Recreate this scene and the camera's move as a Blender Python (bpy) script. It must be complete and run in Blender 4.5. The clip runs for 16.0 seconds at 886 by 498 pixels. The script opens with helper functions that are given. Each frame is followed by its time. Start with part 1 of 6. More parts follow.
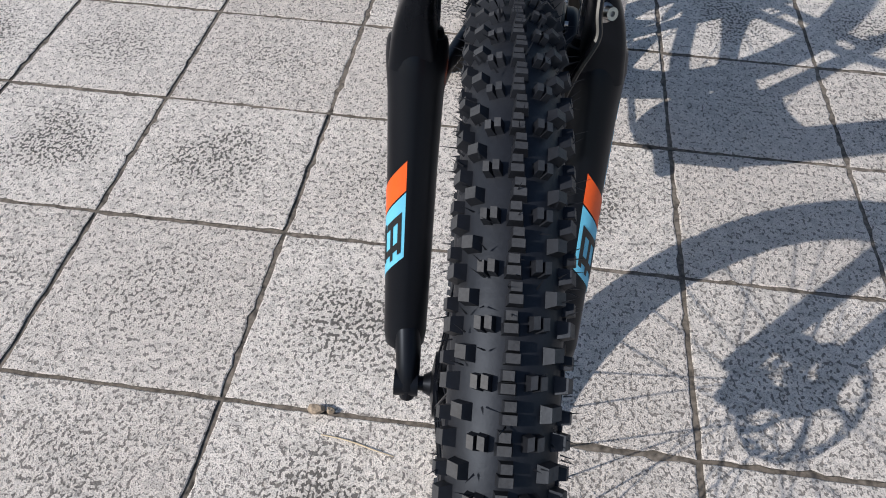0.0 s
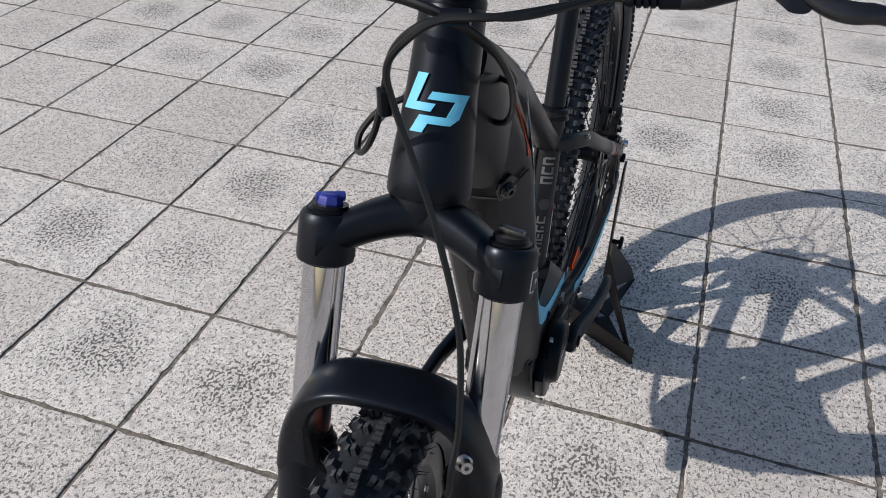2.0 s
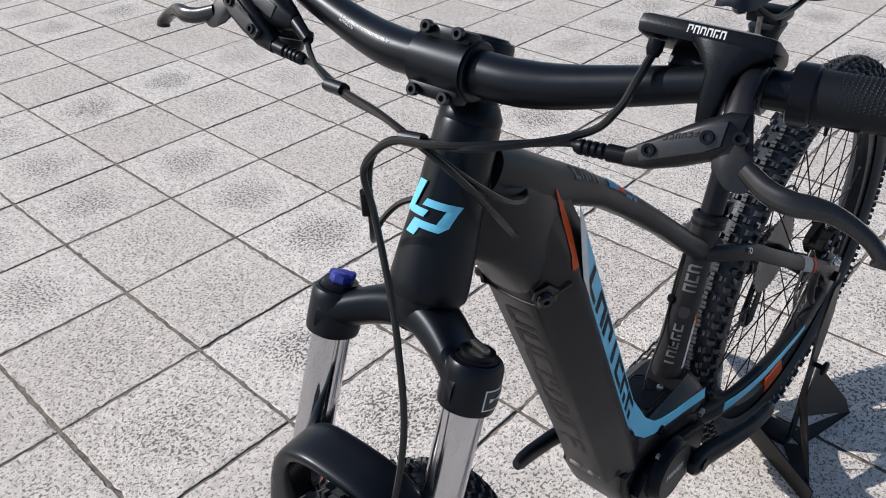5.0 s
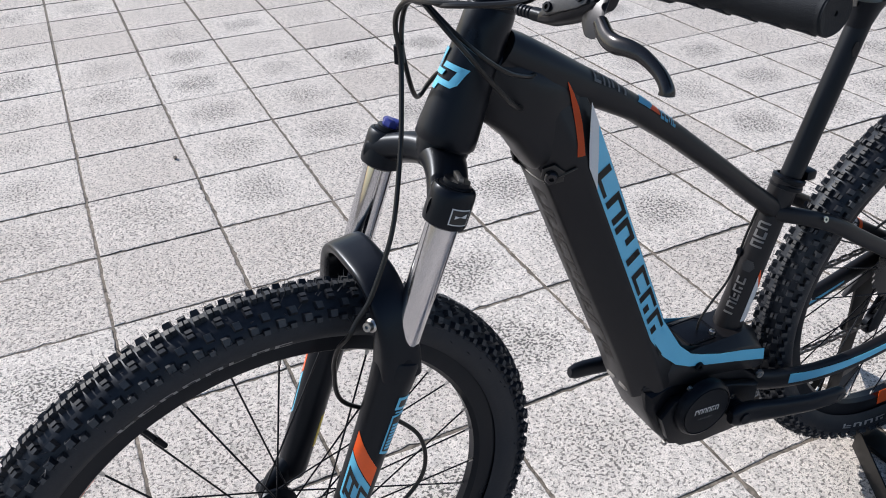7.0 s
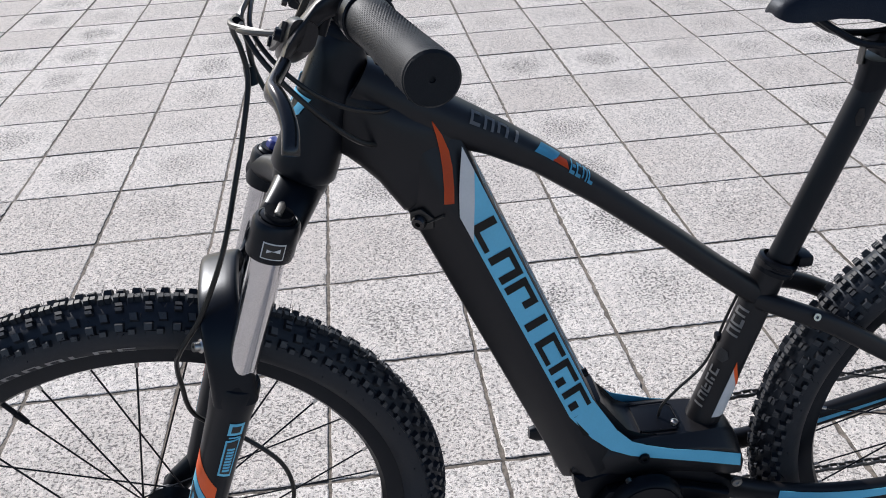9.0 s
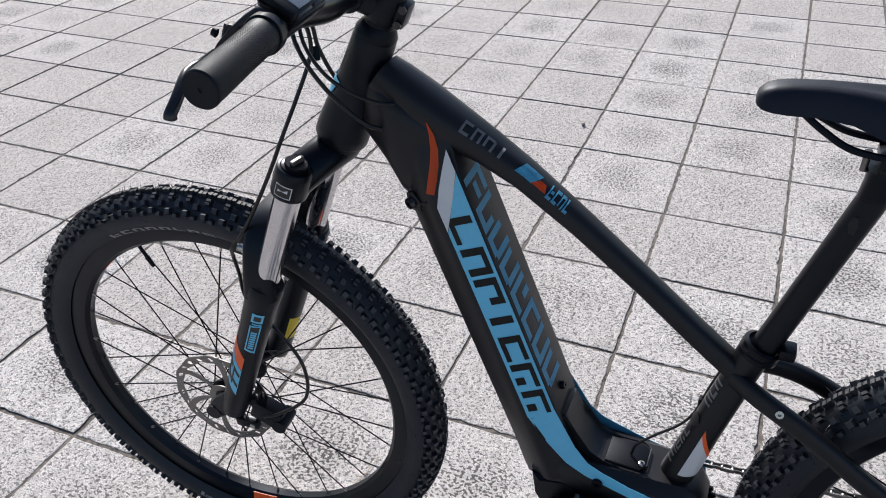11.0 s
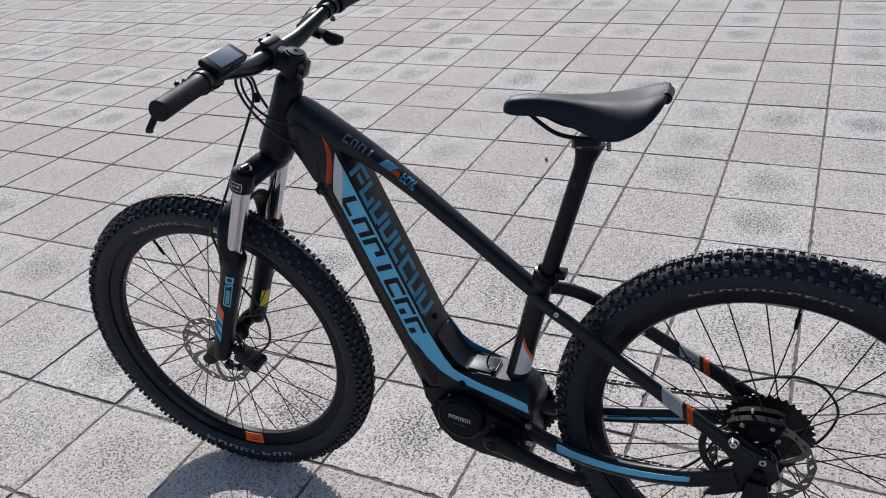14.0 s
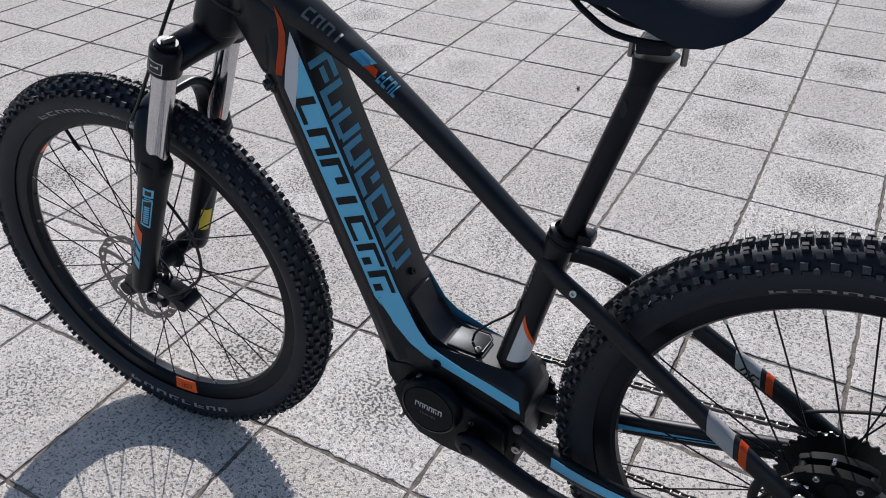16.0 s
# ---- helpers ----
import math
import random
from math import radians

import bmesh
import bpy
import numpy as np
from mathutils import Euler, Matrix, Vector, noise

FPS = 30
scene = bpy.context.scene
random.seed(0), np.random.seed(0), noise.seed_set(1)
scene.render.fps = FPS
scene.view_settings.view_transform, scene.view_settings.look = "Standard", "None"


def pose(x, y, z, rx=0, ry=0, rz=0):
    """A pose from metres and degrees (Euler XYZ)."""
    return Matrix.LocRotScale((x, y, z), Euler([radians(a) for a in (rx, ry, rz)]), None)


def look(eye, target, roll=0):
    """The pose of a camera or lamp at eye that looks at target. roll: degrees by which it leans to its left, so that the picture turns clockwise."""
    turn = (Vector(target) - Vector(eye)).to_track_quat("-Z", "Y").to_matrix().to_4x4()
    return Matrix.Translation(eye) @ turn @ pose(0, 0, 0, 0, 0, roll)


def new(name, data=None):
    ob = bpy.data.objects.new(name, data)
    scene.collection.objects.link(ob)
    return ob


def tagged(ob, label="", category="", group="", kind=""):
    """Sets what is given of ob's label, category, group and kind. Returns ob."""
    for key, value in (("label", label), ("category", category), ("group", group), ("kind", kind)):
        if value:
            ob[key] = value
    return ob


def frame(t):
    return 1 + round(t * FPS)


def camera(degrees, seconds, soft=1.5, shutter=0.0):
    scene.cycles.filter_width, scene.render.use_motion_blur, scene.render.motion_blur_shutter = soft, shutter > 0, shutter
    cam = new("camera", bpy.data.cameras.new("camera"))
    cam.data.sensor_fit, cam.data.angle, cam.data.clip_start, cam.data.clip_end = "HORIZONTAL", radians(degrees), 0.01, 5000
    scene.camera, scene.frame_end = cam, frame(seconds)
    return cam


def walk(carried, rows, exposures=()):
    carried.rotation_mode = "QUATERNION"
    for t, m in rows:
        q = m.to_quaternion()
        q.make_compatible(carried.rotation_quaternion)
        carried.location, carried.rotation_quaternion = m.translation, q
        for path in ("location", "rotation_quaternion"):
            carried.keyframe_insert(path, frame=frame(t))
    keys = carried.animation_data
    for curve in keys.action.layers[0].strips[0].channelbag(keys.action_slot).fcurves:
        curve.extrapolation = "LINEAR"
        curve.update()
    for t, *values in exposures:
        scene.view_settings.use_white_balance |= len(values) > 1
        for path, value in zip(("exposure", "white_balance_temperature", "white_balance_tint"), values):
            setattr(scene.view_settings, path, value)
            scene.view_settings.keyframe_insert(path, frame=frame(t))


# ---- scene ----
cam = camera(57.8, 16.0, soft=1.0)
PATH = [
    (0, (1.036, -1.578, 0.978), (0.888, -0.215, -0.478), 2.0),
    (0.5, (1.125, -1.594, 1.029), (0.735, -0.198, -0.349), -1.1),
    (1, (1.155, -1.566, 1.088), (0.721, -0.07, -0.167), 0.5),
    (1.5, (1.158, -1.485, 1.128), (0.663, 0.022, -0.091), 1.8),
    (2, (1.185, -1.421, 1.163), (0.706, 0.109, -0.033), 1.9),
    (2.5, (1.243, -1.378, 1.194), (0.745, 0.166, 0.025), 3.2),
    (3, (1.313, -1.369, 1.226), (0.513, 0.127, 0.168), -0.4),
    (3.5, (1.366, -1.38, 1.248), (0.415, 0.081, 0.267), -2.3),
    (4, (1.391, -1.379, 1.252), (0.378, 0.05, 0.287), -3.6),
    (4.5, (1.392, -1.329, 1.235), (0.355, 0.042, 0.211), -3.9),
    (5, (1.382, -1.288, 1.215), (0.236, -0.094, 0.091), -1.7),
    (5.2, (1.387, -1.296, 1.209), (0.179, -0.179, 0.072), -1.2),
    (7.3, (1.716, -1.22, 1.185), (0.181, -0.547, 0.094), -1.2),
    (7.5, (1.71, -1.19, 1.184), (0.167, -0.535, 0.093), -1.0),
    (8, (1.718, -1.096, 1.179), (0.134, -0.532, 0.097), -1.0),
    (8.5, (1.757, -0.949, 1.172), (0.114, -0.564, 0.099), -1.3),
    (9, (1.742, -0.864, 1.175), (0.058, -0.701, 0.108), -3.1),
    (9.2, (1.721, -0.833, 1.17), (0.052, -0.798, 0.069), -3.3),
    (11.3, (1.821, -0.423, 1.256), (0.298, -1.107, 0.156), -1.5),
    (11.5, (1.863, -0.402, 1.251), (0.317, -1.069, 0.17), -1.4),
    (12, (1.98, -0.359, 1.254), (0.411, -1.015, 0.202), -0.7),
    (12.5, (2.033, -0.287, 1.302), (0.419, -0.946, 0.322), -0.7),
    (13, (2.082, -0.16, 1.335), (0.458, -0.839, 0.385), -1.4),
    (13.5, (2.112, -0.068, 1.356), (0.534, -0.861, 0.418), -4.4),
    (14, (2.119, -0.036, 1.367), (0.572, -0.836, 0.384), -5.7),
    (14.5, (2.116, -0.037, 1.371), (0.572, -0.834, 0.381), -6.3),
    (15, (2.084, -0.035, 1.351), (0.536, -0.82, 0.357), -6.3),
    (15.5, (1.944, -0.09, 1.262), (0.435, -0.857, 0.197), -3.1),
    (16, (1.799, -0.156, 1.188), (0.357, -0.947, 0.05), -0.2),
]
walk(cam, [(t, look(eye, target, roll)) for t, eye, target, roll in PATH],
     [(0, 0.04, 6600, 10), (2, 0.05, 6600, 10), (3, 0.17, 6600, 10), (4, 0.15, 6600, 10), (5.2, 0.28, 6570, 10.3), (7.3, 0.38, 6450, 10.6), (9.2, 0.34, 6440, 10.8), (11.3, 0.24, 6420, 11), (12.5, 0.13, 6410, 11), (13.5, 0.01, 6410, 11), (14.5, 0.0, 6410, 11), (15.2, 0.07, 6400, 11), (16, 0.07, 6390, 11)])

# ---- world, sun ----
SUN_DX, SUN_DY = 1.2, 0.8          # shadow run per metre of height
sun_az = math.atan2(-SUN_DX, -SUN_DY)
sun_el = math.atan2(1.0, math.hypot(SUN_DX, SUN_DY))
world = bpy.data.worlds.new("sky")
scene.world = world
world.use_nodes = True
wn, wl = world.node_tree.nodes, world.node_tree.links
sky = wn.new("ShaderNodeTexSky")
sky.sky_type = "NISHITA"
sky.sun_disc = False
sky.sun_elevation = sun_el
sky.sun_rotation = math.atan2(-SUN_DX, -SUN_DY) % (2 * math.pi)
wn["Background"].inputs["Strength"].default_value = 0.12
wl.new(sky.outputs["Color"], wn["Background"].inputs["Color"])
sun_data = bpy.data.lights.new("sun", "SUN")
sun_data.energy = 4.4
sun_data.angle = radians(0.55)
sun_data.color = (1.0, 0.955, 0.905)
sun = new("sun", sun_data)
sun.matrix_world = look((-SUN_DX * 10, -SUN_DY * 10, 10), (0, 0, 0))


# ---- materials ----
def material(name, colour, rough=0.5, metal=0.0, grain=0.0, grain_scale=400.0, wear=0.0, wear_scale=12.0, bump=0.0, coat=0.0, spec=0.5, tint=None):
    m = bpy.data.materials.new(name)
    m.use_nodes = True
    n, l = m.node_tree.nodes, m.node_tree.links
    p = n["Principled BSDF"]
    p.inputs["Roughness"].default_value = rough
    p.inputs["Metallic"].default_value = metal
    p.inputs["Coat Weight"].default_value = coat
    p.inputs["Specular IOR Level"].default_value = spec
    p.inputs["Base Color"].default_value = (*colour, 1)
    if tint:
        p.inputs["Specular Tint"].default_value = (*tint, 1)
    if grain or wear or bump:
        tc = n.new("ShaderNodeTexCoord")
        a = n.new("ShaderNodeTexNoise")
        a.inputs["Scale"].default_value = grain_scale
        a.inputs["Detail"].default_value = 4
        b = n.new("ShaderNodeTexNoise")
        b.inputs["Scale"].default_value = wear_scale
        b.inputs["Detail"].default_value = 5
        for t in (a, b):
            l.new(tc.outputs["Object"], t.inputs["Vector"])
        mix = n.new("ShaderNodeMix")
        mix.data_type = "FLOAT"
        mix.inputs[0].default_value = wear / max(1e-6, wear + grain)
        l.new(a.outputs["Fac"], mix.inputs[2])
        l.new(b.outputs["Fac"], mix.inputs[3])
        ramp = n.new("ShaderNodeMapRange")
        ramp.inputs["From Min"].default_value = 0.3
        ramp.inputs["From Max"].default_value = 0.7
        ramp.inputs["To Min"].default_value = 1 - (grain + wear)
        ramp.inputs["To Max"].default_value = 1 + (grain + wear)
        l.new(mix.outputs[0], ramp.inputs["Value"])
        mul = n.new("ShaderNodeVectorMath")
        mul.operation = "SCALE"
        mul.inputs[0].default_value = colour
        l.new(ramp.outputs["Result"], mul.inputs["Scale"])
        l.new(mul.outputs["Vector"], p.inputs["Base Color"])
        rr = n.new("ShaderNodeMapRange")
        rr.inputs["From Min"].default_value = 0.3
        rr.inputs["From Max"].default_value = 0.7
        rr.inputs["To Min"].default_value = max(0.03, rough - 0.08)
        rr.inputs["To Max"].default_value = min(1.0, rough + 0.08)
        l.new(b.outputs["Fac"], rr.inputs["Value"])
        l.new(rr.outputs["Result"], p.inputs["Roughness"])
        if bump:
            bp = n.new("ShaderNodeBump")
            bp.inputs["Strength"].default_value = bump
            bp.inputs["Distance"].default_value = 0.0006
            l.new(a.outputs["Fac"], bp.inputs["Height"])
            l.new(bp.outputs["Normal"], p.inputs["Normal"])
    return m


def tile_material():
    m = bpy.data.materials.new("pitted_concrete_tile")
    m.use_nodes = True
    n, l = m.node_tree.nodes, m.node_tree.links
    p = n["Principled BSDF"]
    p.inputs["Roughness"].default_value = 0.85
    p.inputs["Specular IOR Level"].default_value = 0.35
    geo = n.new("ShaderNodeNewGeometry")
    info = n.new("ShaderNodeObjectInfo")
    uv = n.new("ShaderNodeUVMap")

    def math_node(op, a, b=None, c=None):
        k = n.new("ShaderNodeMath")
        k.operation = op
        for i, v in enumerate((a, b, c)):
            if v is None:
                continue
            if isinstance(v, (int, float)):
                k.inputs[i].default_value = v
            else:
                l.new(v, k.inputs[i])
        return k.outputs[0]

    def noise_node(scale, detail=3.0, rough=0.55, stretch=(1, 1, 1)):
        mp = n.new("ShaderNodeMapping")
        mp.inputs["Scale"].default_value = stretch
        l.new(geo.outputs["Position"], mp.inputs["Vector"])
        k = n.new("ShaderNodeTexNoise")
        k.inputs["Scale"].default_value = scale
        k.inputs["Detail"].default_value = detail
        k.inputs["Roughness"].default_value = rough
        l.new(mp.outputs["Vector"], k.inputs["Vector"])
        return k.outputs["Fac"]

    def smooth(v, lo, hi, a=0.0, b=1.0):
        k = n.new("ShaderNodeMapRange")
        k.interpolation_type = "SMOOTHSTEP"
        for name, x in (("From Min", lo), ("From Max", hi), ("To Min", a), ("To Max", b)):
            k.inputs[name].default_value = x
        l.new(v, k.inputs["Value"])
        return k.outputs["Result"]

    # worn middle of each tile: distance from the middle, ragged by noise
    sub = n.new("ShaderNodeVectorMath")
    sub.operation = "SUBTRACT"
    sub.inputs[1].default_value = (0.5, 0.5, 0)
    l.new(uv.outputs["UV"], sub.inputs[0])
    ln = n.new("ShaderNodeVectorMath")
    ln.operation = "LENGTH"
    l.new(sub.outputs["Vector"], ln.inputs[0])
    rag = noise_node(9.0, 3)
    d = math_node("MULTIPLY_ADD", rag, 0.45, ln.outputs["Value"])
    middle = smooth(d, 0.62, 0.34)
    rnd = n.new("ShaderNodeTexWhiteNoise")
    rnd.noise_dimensions = "1D"
    l.new(math_node("ADD", info.outputs["Random"], geo.outputs["Random Per Island"]), rnd.inputs["W"])
    middle = math_node("MULTIPLY", middle, smooth(rnd.outputs["Value"], 0.0, 1.0, 0.15, 1.0))

    # pits
    pit_a = noise_node(174.0, 1.6, 0.5, (1.0, 0.76, 1.0))
    pit_b = noise_node(430.0, 1.0, 0.5)
    lo = math_node("MULTIPLY_ADD", middle, -0.072, 0.598)
    pit = math_node("SUBTRACT", pit_a, lo)
    pit = smooth(pit, -0.012, 0.016)
    fine = smooth(pit_b, 0.60, 0.66, 0.0, 0.6)
    coarse = smooth(noise_node(84.0, 2.0, 0.6), 0.62, 0.68, 0.0, 0.38)
    pits = math_node("MAXIMUM", math_node("MAXIMUM", pit, fine), coarse)

    big = noise_node(1.3, 4)
    grit = noise_node(520.0, 3, 0.65)
    base = n.new("ShaderNodeMix")
    base.data_type = "RGBA"
    base.inputs["A"].default_value = (0.75, 0.685, 0.635, 1)
    base.inputs["B"].default_value = (0.90, 0.84, 0.79, 1)
    l.new(smooth(math_node("MULTIPLY_ADD", rnd.outputs["Value"], 0.5, big), 0.4, 1.1), base.inputs["Factor"])
    gr = n.new("ShaderNodeMix")
    gr.data_type = "RGBA"
    gr.blend_type = "MULTIPLY"
    gr.inputs["B"].default_value = (0.50, 0.50, 0.51, 1)
    l.new(smooth(grit, 0.45, 0.75), gr.inputs["Factor"])
    l.new(base.outputs["Result"], gr.inputs["A"])
    mid = n.new("ShaderNodeMix")
    mid.data_type = "RGBA"
    mid.inputs["B"].default_value = (0.38, 0.36, 0.34, 1)
    mottle = smooth(noise_node(46.0, 3, 0.65), 0.42, 0.64, 0.0, 0.42)
    l.new(math_node("MAXIMUM", math_node("MULTIPLY", middle, 0.20), mottle), mid.inputs["Factor"])
    l.new(gr.outputs["Result"], mid.inputs["A"])
    dark = n.new("ShaderNodeMix")
    dark.data_type = "RGBA"
    dark.inputs["B"].default_value = (0.040, 0.037, 0.035, 1)
    l.new(math_node("MULTIPLY", pits, math_node("MULTIPLY_ADD", middle, 0.20, 0.66)), dark.inputs["Factor"])
    l.new(mid.outputs["Result"], dark.inputs["A"])
    stain = n.new("ShaderNodeMix")
    stain.data_type = "RGBA"
    stain.inputs["B"].default_value = (0.20, 0.155, 0.12, 1)
    l.new(smooth(noise_node(11.0, 5, 0.62), 0.66, 0.74, 0.0, 0.42), stain.inputs["Factor"])
    l.new(dark.outputs["Result"], stain.inputs["A"])
    l.new(stain.outputs["Result"], p.inputs["Base Color"])
    h = math_node("MULTIPLY_ADD", grit, 0.25, math_node("MULTIPLY", pits, -1.0))
    bp = n.new("ShaderNodeBump")
    bp.inputs["Strength"].default_value = 1.0
    bp.inputs["Distance"].default_value = 0.009
    l.new(h, bp.inputs["Height"])
    l.new(bp.outputs["Normal"], p.inputs["Normal"])
    return m


M_TILE = tile_material()
SKYTINT = (0.74, 0.84, 1.0)                       # blue of the reflected sky, put into the sheen of the black finishes
M_JOINT = material("dirty_joint_mortar", (0.145, 0.125, 0.105), 0.95, grain=0.55, grain_scale=110, wear=0.4, wear_scale=26, bump=0.9)
M_TILESIDE = material("dirty_tile_edge", (0.085, 0.076, 0.066), 0.95, grain=0.5, grain_scale=180, wear=0.4, wear_scale=30, bump=0.8)
M_RUBBER = material("tyre_rubber", (0.0100, 0.0108, 0.0138), 0.55, grain=0.15, grain_scale=300, wear=0.2, wear_scale=18, bump=0.25, spec=0.38, tint=SKYTINT)
# same rubber, paler: sun and sky light on the knob tops put into its colour
M_KNOBLIT = material("skylit_knob_rubber", (0.034, 0.036, 0.041), 0.62, grain=0.2, grain_scale=500, wear=0.25, wear_scale=40, bump=0.3, spec=0.45)
M_WALLTXT = material("grey_sidewall_print", (0.42, 0.42, 0.43), 0.6, wear=0.1)
M_ROTOR = material("dark_rotor_steel", (0.17, 0.165, 0.16), 0.42, metal=1.0, grain=0.1, wear=0.15)
M_BLACK = material("matt_black_paint", (0.0024, 0.0029, 0.0046), 0.35, grain=0.06, grain_scale=900, wear=0.12, wear_scale=10, bump=0.06, spec=0.25, tint=SKYTINT)
# its tint is a weaker dose of the same painted sky reflection
M_FRAME = material("charcoal_satin_paint", (0.0090, 0.0085, 0.0094), 0.40, grain=0.06, grain_scale=900, wear=0.12, wear_scale=9, bump=0.05, spec=0.29, tint=(0.86, 0.90, 1.0))
M_ANOD = material("black_anodised_metal", (0.0046, 0.005, 0.0068), 0.33, metal=0.1, grain=0.06, grain_scale=700, wear=0.1, spec=0.18, tint=SKYTINT)
M_LEVER = material("glossy_black_lever", (0.040, 0.040, 0.043), 0.24, metal=0.8, wear=0.1)
M_LEVERBODY = material("satin_black_lever_body", (0.018, 0.0185, 0.022), 0.36, metal=0.7, grain=0.1, grain_scale=800, wear=0.1)
M_SATIN = material("satin_grey_black", (0.050, 0.052, 0.058), 0.40, metal=0.8, grain=0.1, grain_scale=800, wear=0.1, spec=0.3)
M_PLASTIC = material("black_plastic", (0.0026, 0.0030, 0.0046), 0.36, grain=0.08, grain_scale=800, wear=0.1, bump=0.15, spec=0.16, tint=SKYTINT)
M_CHROME = material("chromed_steel", (0.54, 0.54, 0.56), 0.11, metal=1.0, wear=0.04)
M_STEEL = material("brushed_steel", (0.42, 0.41, 0.40), 0.32, metal=1.0, grain=0.08, wear=0.12)
M_CABLE = material("black_cable_jacket", (0.005, 0.005, 0.0056), 0.38, wear=0.1, spec=0.35)
M_BLUE = material("sky_blue_decal", (0.115, 0.46, 0.67), 0.4, wear=0.06, grain=0.03)
M_ORANGE = material("orange_decal", (0.80, 0.095, 0.008), 0.4, wear=0.06, grain=0.03)
M_WHITE = material("silver_white_decal", (0.55, 0.55, 0.56), 0.4, wear=0.06, grain=0.03)
M_PRINT = material("white_print", (0.85, 0.85, 0.85), 0.4, wear=0.05)
M_GREYTXT = material("grey_print", (0.22, 0.22, 0.23), 0.5, wear=0.1)
M_FAINT = material("faint_grey_print", (0.021, 0.019, 0.018), 0.4, wear=0.1)
M_CRUMB = material("mortar_crumb", (0.30, 0.24, 0.18), 0.9, grain=0.3, grain_scale=300, bump=0.6)
M_STRAW = material("dry_straw", (0.55, 0.45, 0.30), 0.7, grain=0.2)
M_CAPBLUE = material("dark_blue_plastic", (0.02, 0.03, 0.22), 0.4, wear=0.1)
M_VINYL = material("saddle_vinyl", (0.0080, 0.0098, 0.0160), 0.56, grain=0.1, grain_scale=900, wear=0.12, bump=0.4, spec=0.24, tint=SKYTINT)
M_GRIP = material("grip_rubber", (0.0055, 0.006, 0.0072), 0.55, grain=0.15, grain_scale=1200, wear=0.1, bump=0.5, spec=0.22, tint=SKYTINT)
M_YELLOW = material("yellow_label", (0.6, 0.45, 0.03), 0.5, wear=0.1)
M_STAND = material("stand_black_steel", (0.008, 0.0075, 0.0075), 0.4, spec=0.3, grain=0.1, wear=0.25, wear_scale=20)
M_RUST = material("stand_brown_plate", (0.035, 0.027, 0.022), 0.5, grain=0.15, wear=0.35, wear_scale=16)
M_DARKPRINT = material("black_print", (0.005, 0.006, 0.007), 0.42, wear=0.1)


# ---- mesh helpers ----
def part(name, bm, mat, parent=None, label="", smooth=True):
    me = bpy.data.meshes.new(name)
    bm.normal_update()
    bm.to_mesh(me)
    bm.free()
    if smooth:
        me.polygons.foreach_set("use_smooth", [True] * len(me.polygons))
        try:
            me.set_sharp_from_angle(angle=radians(38))
        except AttributeError:
            pass
    me.materials.append(mat)
    ob = new(name, me)
    if parent is not None:
        ob.parent = parent
    if label:
        tagged(ob, label)
    return ob


def V(*a):
    return Vector(a)


def spline(pts, n=8):
    """Catmull-Rom points through pts."""
    pts = [Vector(p) for p in pts]
    if len(pts) < 3:
        return pts
    out = []
    ext = [2 * pts[0] - pts[1]] + pts + [2 * pts[-1] - pts[-2]]
    for i in range(1, len(ext) - 2):
        a, b, c, d = ext[i - 1:i + 3]
        for k in range(n):
            t = k / n
            out.append(0.5 * ((2 * b) + (c - a) * t + (2 * a - 5 * b + 4 * c - d) * t * t + (3 * b - a - 3 * c + d) * t ** 3))
    out.append(pts[-1])
    return out


def ring_bridge(bm, rings, cap=True, closed=False):
    vs = [[bm.verts.new(p) for p in r] for r in rings]
    n = len(vs[0])
    pairs = list(zip(vs, vs[1:])) + ([(vs[-1], vs[0])] if closed else [])
    for a, b in pairs:
        for i in range(n):
            j = (i + 1) % n
            try:
                bm.faces.new((a[i], a[j], b[j], b[i]))
            except ValueError:
                pass
    if cap and not closed:
        bm.faces.new(list(reversed(vs[0])))
        bm.faces.new(vs[-1])
    return vs


def tube(bm, pts, r, n=12, cap=True):
    """A round tube along pts; r a number or one per point."""
    pts = [Vector(p) for p in pts]
    rs = [r] * len(pts) if isinstance(r, (int, float)) else list(r)
    if len(rs) != len(pts):
        rs = [float(v) for v in np.interp(np.linspace(0, 1, len(pts)), np.linspace(0, 1, len(rs)), rs)]
    t0 = (pts[1] - pts[0]).normalized()
    u = t0.orthogonal().normalized()
    rings = []
    for i, p in enumerate(pts):
        t = (pts[min(i + 1, len(pts) - 1)] - pts[max(i - 1, 0)]).normalized()
        u = (u - t * u.dot(t)).normalized()
        w = t.cross(u)
        rings.append([p + (u * math.cos(a) + w * math.sin(a)) * rs[i] for a in (2 * math.pi * k / n for k in range(n))])
    ring_bridge(bm, rings, cap)
    bmesh.ops.recalc_face_normals(bm, faces=bm.faces)
    return bm


def loft(bm, secs, n=24, cap=True):
    """Superellipse sections: (centre, u axis, v axis, half u, half v, power)."""
    rings = []
    for c, u, v, ru, rv, pw in secs:
        c, u, v = Vector(c), Vector(u), Vector(v)
        ring = []
        for k in range(n):
            a = 2 * math.pi * (k + 0.5) / n
            ca, sa = math.cos(a), math.sin(a)
            ring.append(c + u * (math.copysign(abs(ca) ** (2 / pw), ca) * ru) + v * (math.copysign(abs(sa) ** (2 / pw), sa) * rv))
        rings.append(ring)
    ring_bridge(bm, rings, cap)
    bmesh.ops.recalc_face_normals(bm, faces=bm.faces)
    return bm


def cyl(bm, a, b, r, r2=None, n=20):
    return tube(bm, [Vector(a), Vector(b)], [r, r if r2 is None else r2], n)


